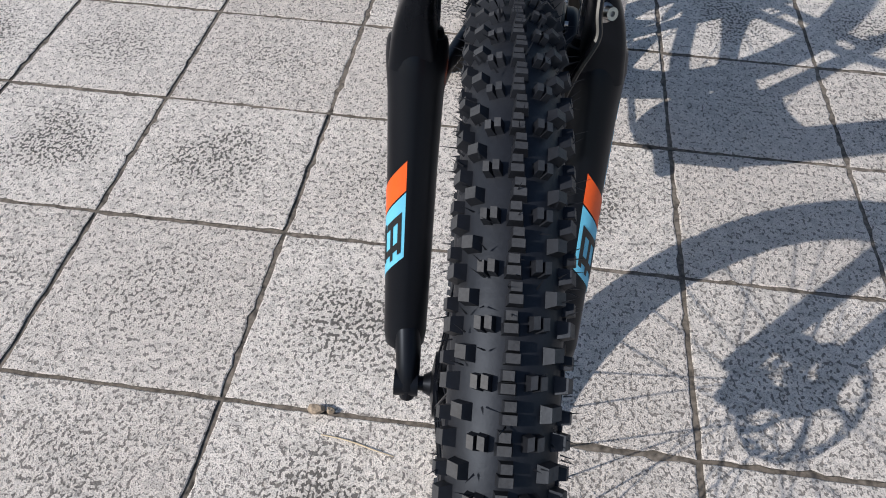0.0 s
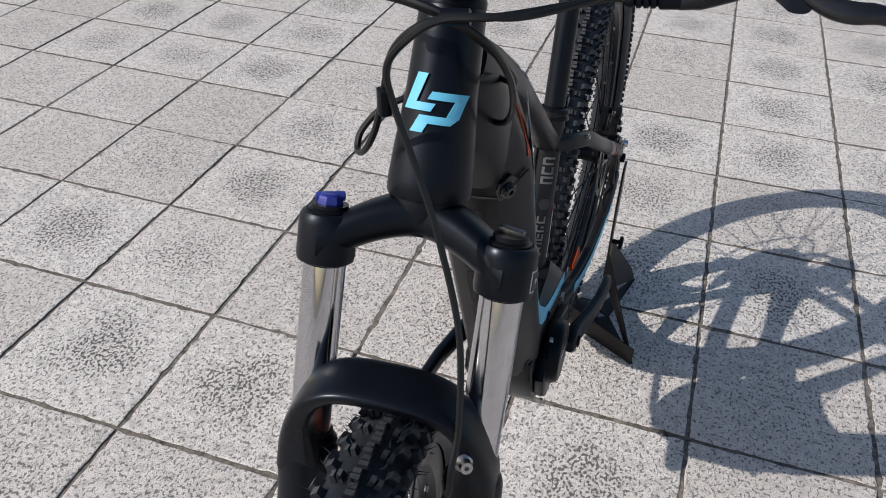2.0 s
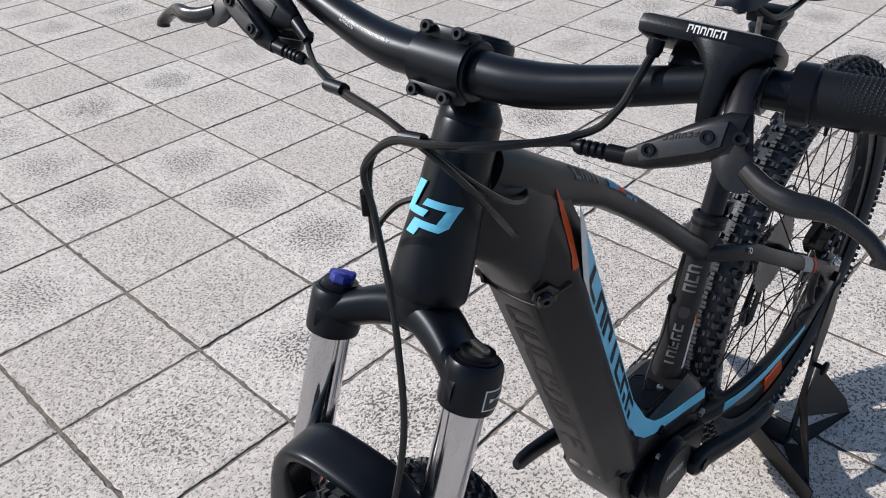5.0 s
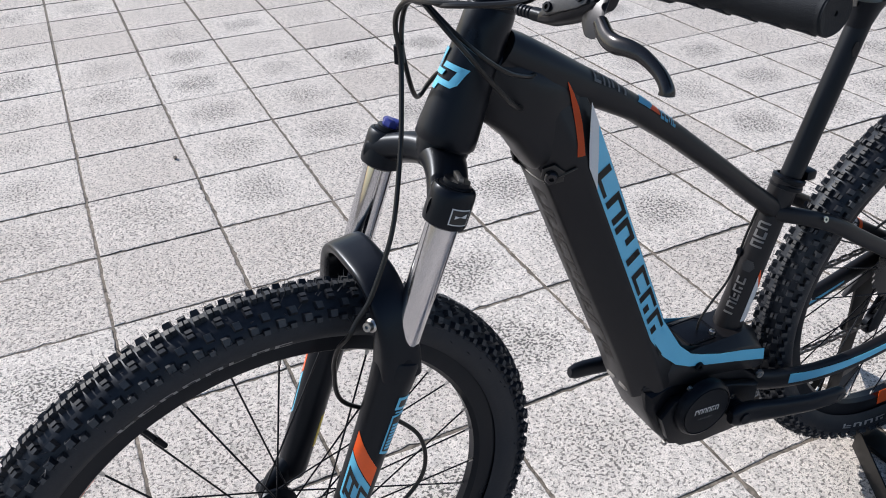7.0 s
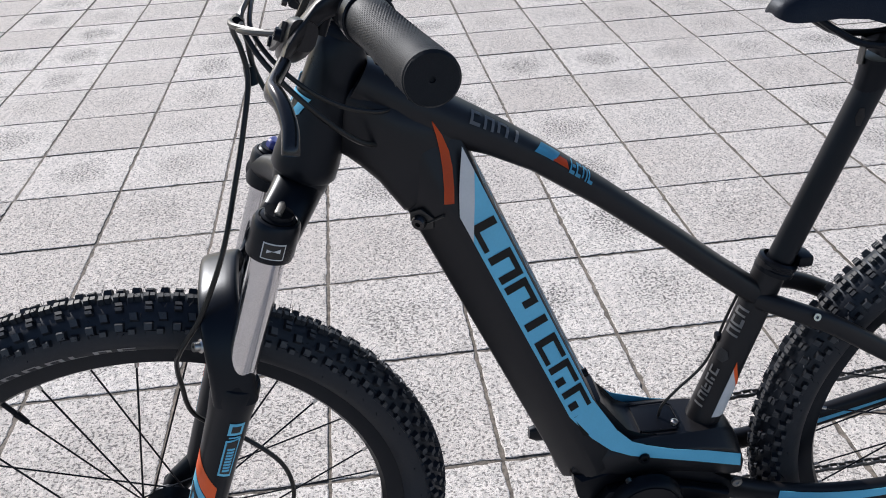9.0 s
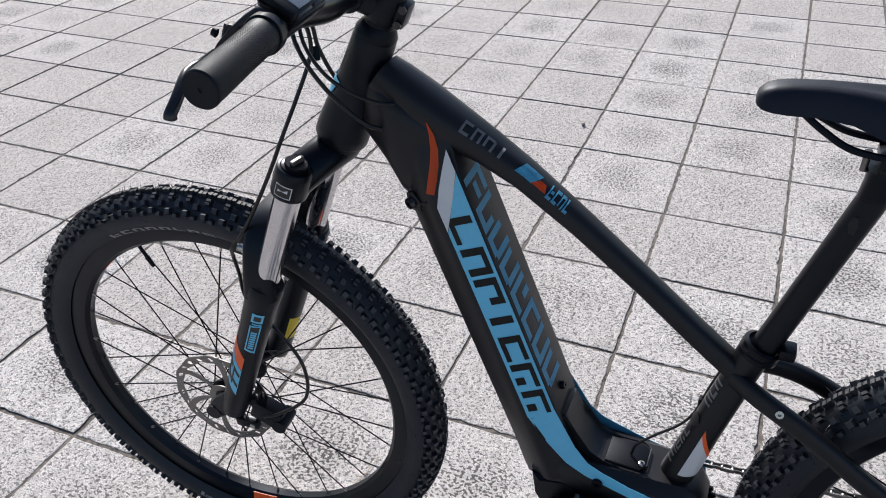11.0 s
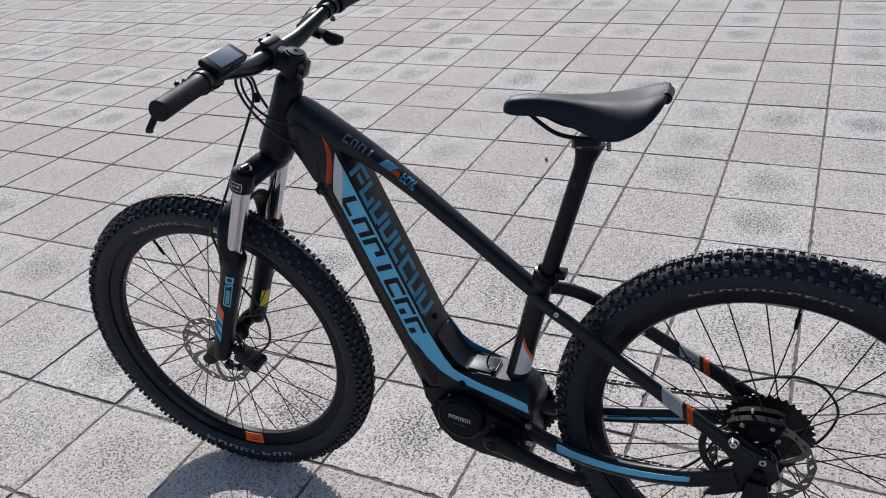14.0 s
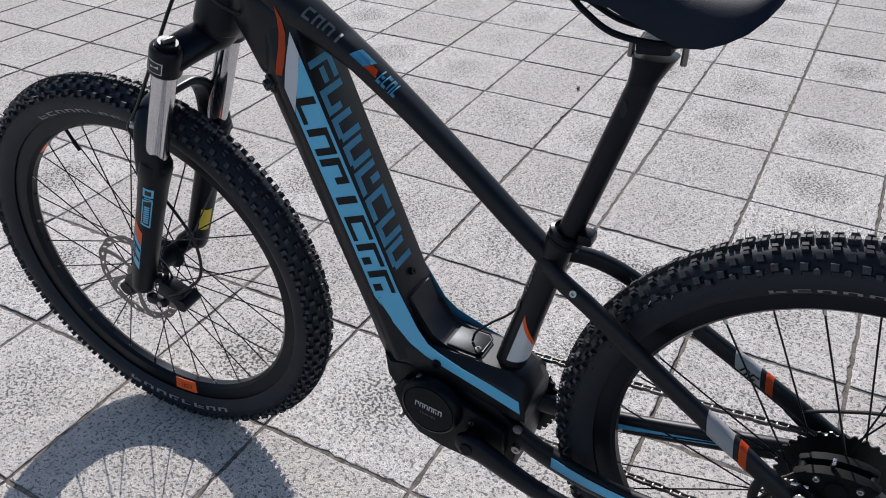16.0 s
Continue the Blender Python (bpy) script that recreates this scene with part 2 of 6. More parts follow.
def lathe(bm, centre, axis, profile, n=48, closed=False):
    """Profile of (radius, along the axis) turned about the axis."""
    centre, axis = Vector(centre), Vector(axis).normalized()
    u = axis.orthogonal().normalized()
    w = axis.cross(u)
    rings = []
    for k in range(n):
        a = 2 * math.pi * k / n
        d = u * math.cos(a) + w * math.sin(a)
        rings.append([centre + d * r + axis * h for r, h in profile])
    m = len(profile)
    vs = [[bm.verts.new(p) for p in r] for r in rings]
    for i in range(n):
        a, b = vs[i], vs[(i + 1) % n]
        for j in range(m if closed else m - 1):
            k = (j + 1) % m
            bm.faces.new((a[j], a[k], b[k], b[j]))
    bmesh.ops.remove_doubles(bm, verts=bm.verts, dist=1e-6)
    bmesh.ops.recalc_face_normals(bm, faces=bm.faces)
    return bm


def slab(bm, outline, thick, origin, u, v, bevel=0.0):
    """A flat plate: outline in (u, v), thick along u x v, centred on it."""
    origin, u, v = Vector(origin), Vector(u).normalized(), Vector(v).normalized()
    w = u.cross(v)
    low = [bm.verts.new(origin + u * a + v * b - w * thick / 2) for a, b in outline]
    top = [bm.verts.new(origin + u * a + v * b + w * thick / 2) for a, b in outline]
    fs = [bm.faces.new(list(reversed(low))), bm.faces.new(top)]
    k = len(outline)
    for i in range(k):
        fs.append(bm.faces.new((low[i], low[(i + 1) % k], top[(i + 1) % k], top[i])))
    if bevel:
        es = [e for f in fs[:2] for e in f.edges]
        bmesh.ops.bevel(bm, geom=list(set(es)), offset=bevel, segments=2, affect="EDGES", profile=0.6)
    bmesh.ops.recalc_face_normals(bm, faces=bm.faces)
    return bm


def box(bm, centre, size, m=None, bevel=0.0):
    r = bmesh.ops.create_cube(bm, size=1.0)
    vs = r["verts"]
    mat = Matrix.Translation(centre) @ (m.to_4x4() if m is not None else Matrix()) @ Matrix.Diagonal((*size, 1))
    bmesh.ops.transform(bm, matrix=mat, verts=vs)
    if bevel:
        es = {e for v in vs for e in v.link_edges}
        bmesh.ops.bevel(bm, geom=list(es), offset=bevel, segments=2, affect="EDGES", profile=0.6)
    return bm


def B():
    return bmesh.new()


# ---- paving ----
T = 0.333
JOINT = 0.0066
ground = tagged(part("ground", box(B(), (0, 0, -0.0528), (400, 400, 0.1)), M_JOINT), "plaza ground of dirty mortar under square paving tiles", "ground", kind="structure")


def tile_mesh(seed):
    rng = random.Random(seed)
    h = T / 2 - JOINT / 2
    bm = B()
    pts = []
    steps = 18
    for side in range(4):
        for k in range(steps):
            f = -1 + 2 * k / steps
            x, y = [(f, -1), (1, f), (-f, 1), (-1, -f)][side]
            j = rng.uniform(-0.0022, 0.0007) - (0.0035 if rng.random() < 0.06 else 0.0)
            pts.append(((h + j) * x, (h + j) * y))
    low = [bm.verts.new((x, y, -0.010)) for x, y in pts]
    mid = [bm.verts.new((x, y, -0.0010 + rng.uniform(-0.0006, 0.0004))) for x, y in pts]
    top = [bm.verts.new((x * 0.988, y * 0.988, 0.0)) for x, y in pts]
    m = len(pts)
    for a, b in ((low, mid), (mid, top)):
        for i in range(m):
            face = bm.faces.new((a[i], a[(i + 1) % m], b[(i + 1) % m], b[i]))
            face.material_index = 1 if a is low else 0
    bm.faces.new(top)
    uv = bm.loops.layers.uv.new("UVMap")
    for f in bm.faces:
        for lp in f.loops:
            lp[uv].uv = (lp.vert.co.x / T + 0.5, lp.vert.co.y / T + 0.5)
    me = bpy.data.meshes.new("paving_tile")
    bm.to_mesh(me)
    bm.free()
    me.materials.append(M_TILE)
    me.materials.append(M_TILESIDE)
    return me


def build_paving():
    shapes = [tile_mesh(k) for k in range(6)]
    rng = random.Random(5)
    near, far = [], []
    for i in range(-72, 78):
        for j in range(-74, 74):
            x, y = (i + 0.5) * T, (j + 0.5) * T
            d = math.hypot(x - 0.9, (y + 0.2))
            (near if d < 3.2 else far).append((d, x, y))
    near.sort()
    far += near[290:]
    near = near[:290]
    for d, x, y in near:
        ob = new("paving_tile", shapes[rng.randrange(6)])
        ob.location = (x, y, rng.uniform(-0.0012, 0.0012))
        ob.rotation_euler = (rng.uniform(-0.003, 0.003), rng.uniform(-0.003, 0.003), rng.randrange(4) * math.pi / 2)
        ob.parent = ground
    verts, faces, uvs = [], [], []
    h = T / 2 - JOINT / 2
    for d, x, y in far:
        z = rng.uniform(-0.0012, 0.0012)
        k = len(verts)
        for s in (1.0, 0.985):
            for a, b in ((-1, -1), (1, -1), (1, 1), (-1, 1)):
                verts.append((x + a * h * s, y + b * h * s, z - (0.008 if s == 1 else 0)))
        quads = [(4, 5, 6, 7), (0, 1, 5, 4), (1, 2, 6, 5), (2, 3, 7, 6), (3, 0, 4, 7)]
        for q in quads:
            faces.append([k + t for t in q])
            uvs += [((verts[k + t][0] - x) / T + 0.5, (verts[k + t][1] - y) / T + 0.5) for t in q]
    me = bpy.data.meshes.new("paving_tiles_beyond")
    me.from_pydata(verts, [], faces)
    layer = me.uv_layers.new(name="UVMap")
    layer.data.foreach_set("uv", [c for u in uvs for c in u])
    me.materials.append(M_TILE)
    me.materials.append(M_TILESIDE)
    me.polygons.foreach_set("material_index", [0 if k % 5 == 0 else 1 for k in range(len(faces))])
    ob = new("paving_tiles_beyond", me)
    ob.parent = ground
    tagged(ob, "rows of light grey pitted concrete tiles farther off", kind="stuff")


# ---- bicycle ----
bike = tagged(new("electric_bicycle"), "charcoal electric hardtail mountain bike with sky-blue and orange decals, no pedals", "bicycle")
bike.location = (1.0365, -0.0050, 0)
bike.rotation_euler = (0, radians(-1.0), radians(-0.30))      # leans a little on its stand

AXIS_TOP = V(0, -0.869, 0.953)
AXIS = V(0, -0.3907, -0.9205)                    # down the steering axis
FWD = V(0, -0.9205, 0.3907)                      # ahead, square to it
STEER = Matrix.Translation(AXIS_TOP) @ Matrix.Rotation(radians(-5.0), 4, AXIS) @ Matrix.Translation(-AXIS_TOP)
LEFT = V(1, 0, 0)
UP = V(0, 0, 1)


def steered(bm):
    bmesh.ops.transform(bm, matrix=STEER, verts=bm.verts)
    return bm


def on_axis(down, ahead=0.0, side=0.0):
    return AXIS_TOP + AXIS * down + FWD * ahead + LEFT * side


def strip(bm, edge_a, edge_b, thick=0.0006):
    """A thin skin between two edges of equally many points."""
    rings = []
    for i, (a, b) in enumerate(zip(edge_a, edge_b)):
        a, b = Vector(a), Vector(b)
        j = min(i + 1, len(edge_a) - 1)
        k = max(i - 1, 0)
        t = (Vector(edge_a[j]) + Vector(edge_b[j]) - Vector(edge_a[k]) - Vector(edge_b[k])).normalized()
        n = (b - a).cross(t).normalized() * thick
        rings.append([a, b, b + n, a + n])
    ring_bridge(bm, rings)
    bmesh.ops.recalc_face_normals(bm, faces=bm.faces)
    return bm


def sheet(rows, thick=0.0003):
    """A thin decal through rows of points."""
    bm = bmesh.new()
    g = [[bm.verts.new(p) for p in r] for r in rows]
    for ra, rb in zip(g, g[1:]):
        for k in range(len(ra) - 1):
            bm.faces.new((ra[k], ra[k + 1], rb[k + 1], rb[k]))
    bmesh.ops.solidify(bm, geom=bm.faces[:], thickness=thick)
    bmesh.ops.recalc_face_normals(bm, faces=bm.faces)
    return bm


def skin_patch(bm, centre, axis, zero, r, a0, a1, h0, h1, slant0=0.0, slant1=0.0, n=10, taper=None):
    """A patch on a round tube: angles from zero, heights along the axis; the ends slant across it."""
    axis, zero = Vector(axis).normalized(), Vector(zero).normalized()
    w = axis.cross(zero)
    ra, rb = [], []
    for k in range(n + 1):
        f = k / n
        a = radians(a0 + (a1 - a0) * f)
        d = zero * math.cos(a) + w * math.sin(a)
        for lst, h in ((ra, h0 + slant0 * f), (rb, h1 + slant1 * f)):
            rr = r if taper is None else taper(h)
            lst.append(centre + axis * h + d * rr)
    return strip(bm, ra, rb, 0.0004)


# generic marks that stand for brand lettering: bars across and along, one small mesh per mark
MARKS = [
    [(0.0, 0.0, 0.2, 1.0), (0.2, 0.0, 0.95, 0.17)],
    [(0.0, 0.0, 0.2, 0.83), (0.0, 0.83, 1.0, 1.0), (0.8, 0.0, 1.0, 0.83)],
    [(0.0, 0.0, 0.2, 1.0), (0.2, 0.83, 1.0, 1.0), (0.8, 0.36, 1.0, 0.83)],
    [(0.35, 0.0, 0.57, 1.0)],
    [(0.0, 0.0, 0.2, 1.0), (0.2, 0.83, 1.0, 1.0), (0.2, 0.0, 1.0, 0.17)],
    [(0.0, 0.0, 0.2, 1.0), (0.2, 0.83, 1.0, 1.0), (0.62, 0.0, 0.85, 0.42)],
    [(0.0, 0.1, 0.2, 1.0), (0.8, 0.0, 1.0, 0.9), (0.2, 0.83, 0.8, 1.0)],
    [(0.0, 0.0, 1.0, 0.17), (0.0, 0.17, 0.2, 1.0), (0.4, 0.5, 1.0, 0.67)],
]


def one_mark(bm, k, place, a, w, f0, f1, thick, lean):
    for x0, y0, x1, y1 in MARKS[k]:
        x0, x1 = (x0, x1 + 0.07) if x1 - x0 < 0.3 and x0 < 0.5 else (x0 - 0.07, x1) if x1 - x0 < 0.3 else (x0, x1)
        y0, y1 = (y0, y1 + 0.05) if y1 - y0 < 0.3 and y0 < 0.5 else (y0 - 0.05, y1) if y1 - y0 < 0.3 else (y0, y1)
        nx, ny = (1, 4) if y1 - y0 > 0.5 else (4, 1)
        grid = []
        for i in range(nx + 1):
            for j in range(ny + 1):
                x, y = x0 + (x1 - x0) * i / nx, y0 + (y1 - y0) * j / ny
                grid.append(bm.verts.new(Vector(place(a + w * (x + lean * (y - 0.5)), f0 + (f1 - f0) * y))))
        fs = []
        for i in range(nx):
            for j in range(ny):
                p = i * (ny + 1) + j
                fs.append(bm.faces.new((grid[p], grid[p + ny + 1], grid[p + ny + 2], grid[p + 1])))
        bmesh.ops.solidify(bm, geom=fs, thickness=thick)


def marks(bm, order, place, s0, s1, f0, f1, gap=0.18, thick=0.0005, lean=0.0):
    """Bars in the order given, along s0..s1 and across f0..f1; place(s, f) gives the point on the surface."""
    n = len(order)
    for i, k in enumerate(order):
        one_mark(bm, k, place, s0 + (s1 - s0) * i / n, (s1 - s0) / n * (1 - gap), f0, f1, thick, lean)
    bmesh.ops.recalc_face_normals(bm, faces=bm.faces)
    return bm


def mark_row(name, mat, parent, order, place, s0, s1, f0, f1, gap=0.18, thick=0.0003, lean=0.0, m=None):
    """The same row with a mesh of its own for each mark."""
    n = len(order)
    for i, k in enumerate(order):
        bm = B()
        one_mark(bm, k, place, s0 + (s1 - s0) * i / n, (s1 - s0) / n * (1 - gap), f0, f1, thick, lean)
        bmesh.ops.recalc_face_normals(bm, faces=bm.faces)
        if m is not None:
            bmesh.ops.transform(bm, matrix=m, verts=bm.verts)
        part(name, bm, mat, parent)


def build_wheel(axle, m, front):
    ax = Vector(axle)

    def done(bm):
        if m is not None:
            bmesh.ops.transform(bm, matrix=m, verts=bm.verts)
        return bm
    rim_prof = [(0.2715, -0.006), (0.2715, 0.006), (0.277, 0.0125), (0.298, 0.0165), (0.302, 0.0155), (0.296, 0.012), (0.296, -0.012), (0.302, -0.0155), (0.298, -0.0165), (0.277, -0.0125)]
    rim = part("front_wheel" if front else "rear_wheel", done(lathe(B(), ax, (1, 0, 0), rim_prof, 96, True)), M_BLACK, bike, "spoked wheel with a black alloy rim and knobbly tyre")
    # tyre carcass
    rc, hw = 0.322, 0.030
    prof = []
    for k in range(19):
        a = radians(-52 + (180 + 104) * k / 18)
        prof.append((rc + 0.0295 * math.sin(a), hw * math.cos(a)))
    bm = lathe(B(), ax, (1, 0, 0), prof, 128)
    bmesh.ops.recalc_face_normals(bm, faces=bm.faces)

    # tread blocks
    def block(ang, side, wide, long, high, skew=0.0):
        # side: angle across the section from the crown
        for_r = rc + 0.0295 * math.cos(side)
        x = hw * math.sin(side)
        nx, nr = math.sin(side), math.cos(side)
        tx, tr = math.cos(side), -math.sin(side)
        ring = []
        for hh, sc in ((-0.002, 1.12), (high, 0.82)):
            for a, b in ((-1, -1), (1, -1), (1, 1), (-1, 1)):
                w = a * wide / 2 * sc
                l = b * long / 2 * sc + a * skew
                r = for_r + nr * hh + tr * w
                xx = x + nx * hh + tx * w
                an = ang + l / for_r
                ring.append(bm.verts.new(ax + V(xx, -r * math.cos(an), r * math.sin(an))))
        o = ring
        for q in ((4, 5, 6, 7), (0, 1, 5, 4), (1, 2, 6, 5), (2, 3, 7, 6), (3, 0, 4, 7)):
            face = bm.faces.new([o[t] for t in q])
            # only the tops of tall blocks get the paler colour that stands for light
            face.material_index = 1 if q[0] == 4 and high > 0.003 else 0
    N = 76
    st = 2 * math.pi / N
    rng = random.Random(7 if front else 8)
    for k in range(N):
        a0 = st * k
        # two crown blocks, each split by a sipe
        for e, dx in ((0.0, -0.02), (0.5, 0.03)):
            for q in (-1, 1):
                block(a0 + e * st + q * 0.0031 / 0.35, dx, 0.0086 if q < 0 else 0.0070, 0.0058, 0.0056)
        for sgn in (-1, 1):
            ph = 0.02 if sgn > 0 else -0.02
            for q in (-1, 1):
                block(a0 + ph * st, sgn * 0.43 + q * 0.080, 0.0046, 0.0080, 0.0056, sgn * 0.0004)
            block(a0 + (ph + 0.5) * st, sgn * 0.76, 0.0090, 0.0085, 0.0060, sgn * 0.0006)
            block(a0 + ph * st, sgn * 1.08, 0.0085, 0.0090, 0.0066)
            block(a0 + (ph + 0.42) * st, sgn * 1.22, 0.0060, 0.0075, 0.0060)
            # low ramps that join the shoulder blocks to the casing
            block(a0 + (ph + 0.2) * st, sgn * 1.30, 0.0045, 0.0200, 0.0014)

    def whisker(ang, side, high, lean_x, lean_a):
        r0, x0 = rc + 0.0295 * math.cos(side), hw * math.sin(side)
        nx, nr = math.sin(side + lean_x), math.cos(side + lean_x)
        base = []
        for j in range(3):
            b = 2 * math.pi * j / 3
            r = r0 + math.sin(b) * 0.0009 * -math.sin(side) + nr * 0.003
            base.append(bm.verts.new(ax + V(x0 + nx * 0.003 + math.sin(b) * 0.0009 * math.cos(side), -r * math.cos(ang + math.cos(b) * 0.0017), r * math.sin(ang + math.cos(b) * 0.0017))))
        r = r0 + nr * high
        tip = bm.verts.new(ax + V(x0 + nx * high, -r * math.cos(ang + lean_a), r * math.sin(ang + lean_a)))
        for j in range(3):
            bm.faces.new((base[j], base[(j + 1) % 3], tip))
    # moulding whiskers left on the new tyre
    for k in range(N * 4):
        for side in (0.0, 0.42, 0.78, 1.1, 1.25):
            if rng.random() < (0.34 if side < 0.3 else 0.5):
                sd = side * rng.choice((-1, 1)) + rng.uniform(-0.06, 0.06)
                whisker(st * (k + rng.random()) / 4, sd, rng.uniform(0.009, 0.0165), rng.uniform(-0.5, 0.5), rng.uniform(-0.012, 0.012))
    for k in range(N):
        for sgn in (-1, 1):
            if rng.random() < 0.5:
                whisker(st * (k + rng.random()), sgn * rng.uniform(1.5, 1.7), rng.uniform(0.005, 0.009), 0.0, 0.0)
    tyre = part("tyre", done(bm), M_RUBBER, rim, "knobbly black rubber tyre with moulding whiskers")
    tyre.data.materials.append(M_KNOBLIT)

    # grey mark rows on the left sidewall and orange stickers on the rim
    def wall_pt(deg, r, sgn=1):
        x = hw * math.sqrt(max(0.0, 1 - ((r - rc) / 0.0295) ** 2)) + 0.0005
        a = radians(deg)
        return ax + V(sgn * x, -r * math.cos(a), r * math.sin(a))
    rows = [((7, 6, 1, 5, 0, 7, 1, 6), -68, -113, 0.3110, 0.3195), ((7, 4, 6, 6, 1, 0, 2, 4), 62, 98, 0.3015, 0.3095)] if front else [((7, 4, 6, 6, 1, 0, 2, 4, 5, 1), 64, 108, 0.3040, 0.3095), ((7, 6, 1, 5, 0, 7, 1, 6), -68, -113, 0.3110, 0.3195)]
    for order, a0, a1, r0, r1 in rows:
        flip = a0 < 0
        mark_row("sidewall_mark", M_WALLTXT, rim, order, lambda s, f: wall_pt(s, r1 + (r0 - r1) * f if flip else r0 + (r1 - r0) * f), a0, a1, 0, 1, 0.25, 0.0003, m=m)
    for mid, half, sgn in ((-92, 5.0, 1), (139, 3.5, -1), (88, 4.2, -1)) if front else ((-94, 7.5, 1), (70, 4.0, -1)):
        lo, hi = [], []
        tag = 0.0 if sgn < 0 else 0.006 if front else 0.013
        for k in range(7):
            a = radians(mid - half + 2 * half * k / 6)
            for lst, r, x in ((lo, 0.2768 - tag, 0.0127 - 0.1 * tag), (hi, 0.2978 - tag * 0.4, 0.0168 - 0.08 * tag)):
                lst.append(ax + V(sgn * x, -r * math.cos(a), r * math.sin(a)))
        part("rim_sticker", done(strip(B(), lo, hi, -0.0006 * sgn)), M_ORANGE, rim, "orange rim sticker")
        if sgn > 0:
            def sp(s, f):
                a, r = radians(s), 0.2815 + 0.0115 * f - tag * 0.6
                return ax + V(0.0131 + (r - 0.2785) * 0.195 + 0.0009, -r * math.cos(a), r * math.sin(a))
            part("sticker_mark", done(marks(B(), [3, 7, 4, 6], sp, mid + 2.6, mid - 3.0, 1, 0.1, 0.3, 0.0003)), M_DARKPRINT, rim)
    if front:
        ring = [(radians(43 + k), 0.2709) for k in range(7)]
        lo = [ax + V(-0.0058, -r * math.cos(a), r * math.sin(a)) for a, r in ring]
        hi = [ax + V(0.0058, -r * math.cos(a), r * math.sin(a)) for a, r in ring]
        part("rim_sticker", done(strip(B(), lo, hi, 0.0004)), M_ORANGE, rim, "orange rim sticker")
    # hub and spokes
    hub = [(0.0, -0.05), (0.008, -0.05), (0.012, -0.043), (0.030, -0.040), (0.030, -0.036), (0.020, -0.030), (0.016, 0.0), (0.020, 0.024), (0.028, 0.030), (0.028, 0.034), (0.012, 0.036), (0.008, 0.05), (0.0, 0.05)]
    part("hub", done(lathe(B(), ax, (1, 0, 0), hub, 28)), M_ANOD, rim)
    for k in range(32):
        sgn = 1 if k % 2 else -1
        a_r = 2 * math.pi * (k + 0.5) / 32
        a_h = a_r + (1 if (k // 2) % 2 else -1) * radians(62)
        p0 = ax + V(0.0325 if sgn > 0 else -0.038, 0.026 * math.cos(a_h), 0.026 * math.sin(a_h))
        p1 = ax + V(sgn * 0.004, 0.274 * math.cos(a_r), 0.274 * math.sin(a_r))
        bm = cyl(B(), p0, p1, 0.0012, n=6)
        d = (p1 - p0).normalized()
        cyl(bm, p1 - d * 0.009, p1 + d * 0.002, 0.0022, n=6)
        ob = part("spoke", done(bm), M_ANOD, rim)
        ob.data.materials.append(M_STEEL)
        for face in list(ob.data.polygons)[8:]:
            face.material_index = 1
    # valve
    a = radians(63) if front else radians(85)
    d = V(0, -math.cos(a), math.sin(a)) if front else V(0, math.cos(a), math.sin(a))
    bm = cyl(B(), ax + d * 0.274, ax + d * 0.246, 0.003, n=10)
    cyl(bm, ax + d * 0.250, ax + d * 0.232, 0.0042, 0.003, n=10)
    part("valve", done(bm), M_PLASTIC, rim, "black valve with its cap")
    # rotor: a thin disc with a slotted brake track and six arms
    small = 1.0 if front else 0.93
    radii = [small * r for r in (0.016, 0.026, 0.040, 0.054, 0.068, 0.0735, 0.0765, 0.0825, 0.0865)]
    N = 72
    bm = B()
    grid = [[bm.verts.new(ax + V(0.042, (r + (0.0012 * math.cos(12 * 2 * math.pi * k / N) if i > 4 else 0)) * math.cos(2 * math.pi * (k + i * 0.9) / N), (r + (0.0012 * math.cos(12 * 2 * math.pi * k / N) if i > 4 else 0)) * math.sin(2 * math.pi * (k + i * 0.9) / N))) for k in range(N)] for i, r in enumerate(radii)]
    fs = []
    for i in range(len(radii) - 1):
        for k in range(N):
            keep = i == 0 or i in (5, 7) or (i == 6 and k % 3 != 1) or (1 <= i <= 4 and k % 12 in (0, 1))
            if keep:
                j = (k + 1) % N
                fs.append(bm.faces.new((grid[i][k], grid[i][j], grid[i + 1][j], grid[i + 1][k])))
    bmesh.ops.delete(bm, geom=[v for v in bm.verts if not v.link_faces], context="VERTS")
    bmesh.ops.solidify(bm, geom=bm.faces[:], thickness=0.0018)
    bmesh.ops.recalc_face_normals(bm, faces=bm.faces)
    part("brake_rotor", done(bm), M_ROTOR, rim, "steel brake rotor")
    return rim


FRONT_AXLE = on_axis(0.6640, 0.031)
REAR_AXLE = V(0, -0.037, 0.394)
front_wheel = build_wheel(FRONT_AXLE, STEER, True)
rear_wheel = build_wheel(REAR_AXLE, None, False)

LEG_X, LEG_A = 0.0705, 0.022


LEG_D = (AXIS - FWD * 0.040).normalized()          # the legs stand a little steeper than the head tube


def leg(down, ahead=0.0, sg=1, out=0.0):
    return on_axis(down, LEG_A + 0.0064 - 0.040 * down + ahead, sg * (LEG_X + out))


def leg_r(h):
    return float(np.interp(h, [0.35, 0.37, 0.40, 0.46, 0.56, 0.63], [0.0245, 0.0252, 0.0228, 0.0213, 0.0203, 0.0195]))


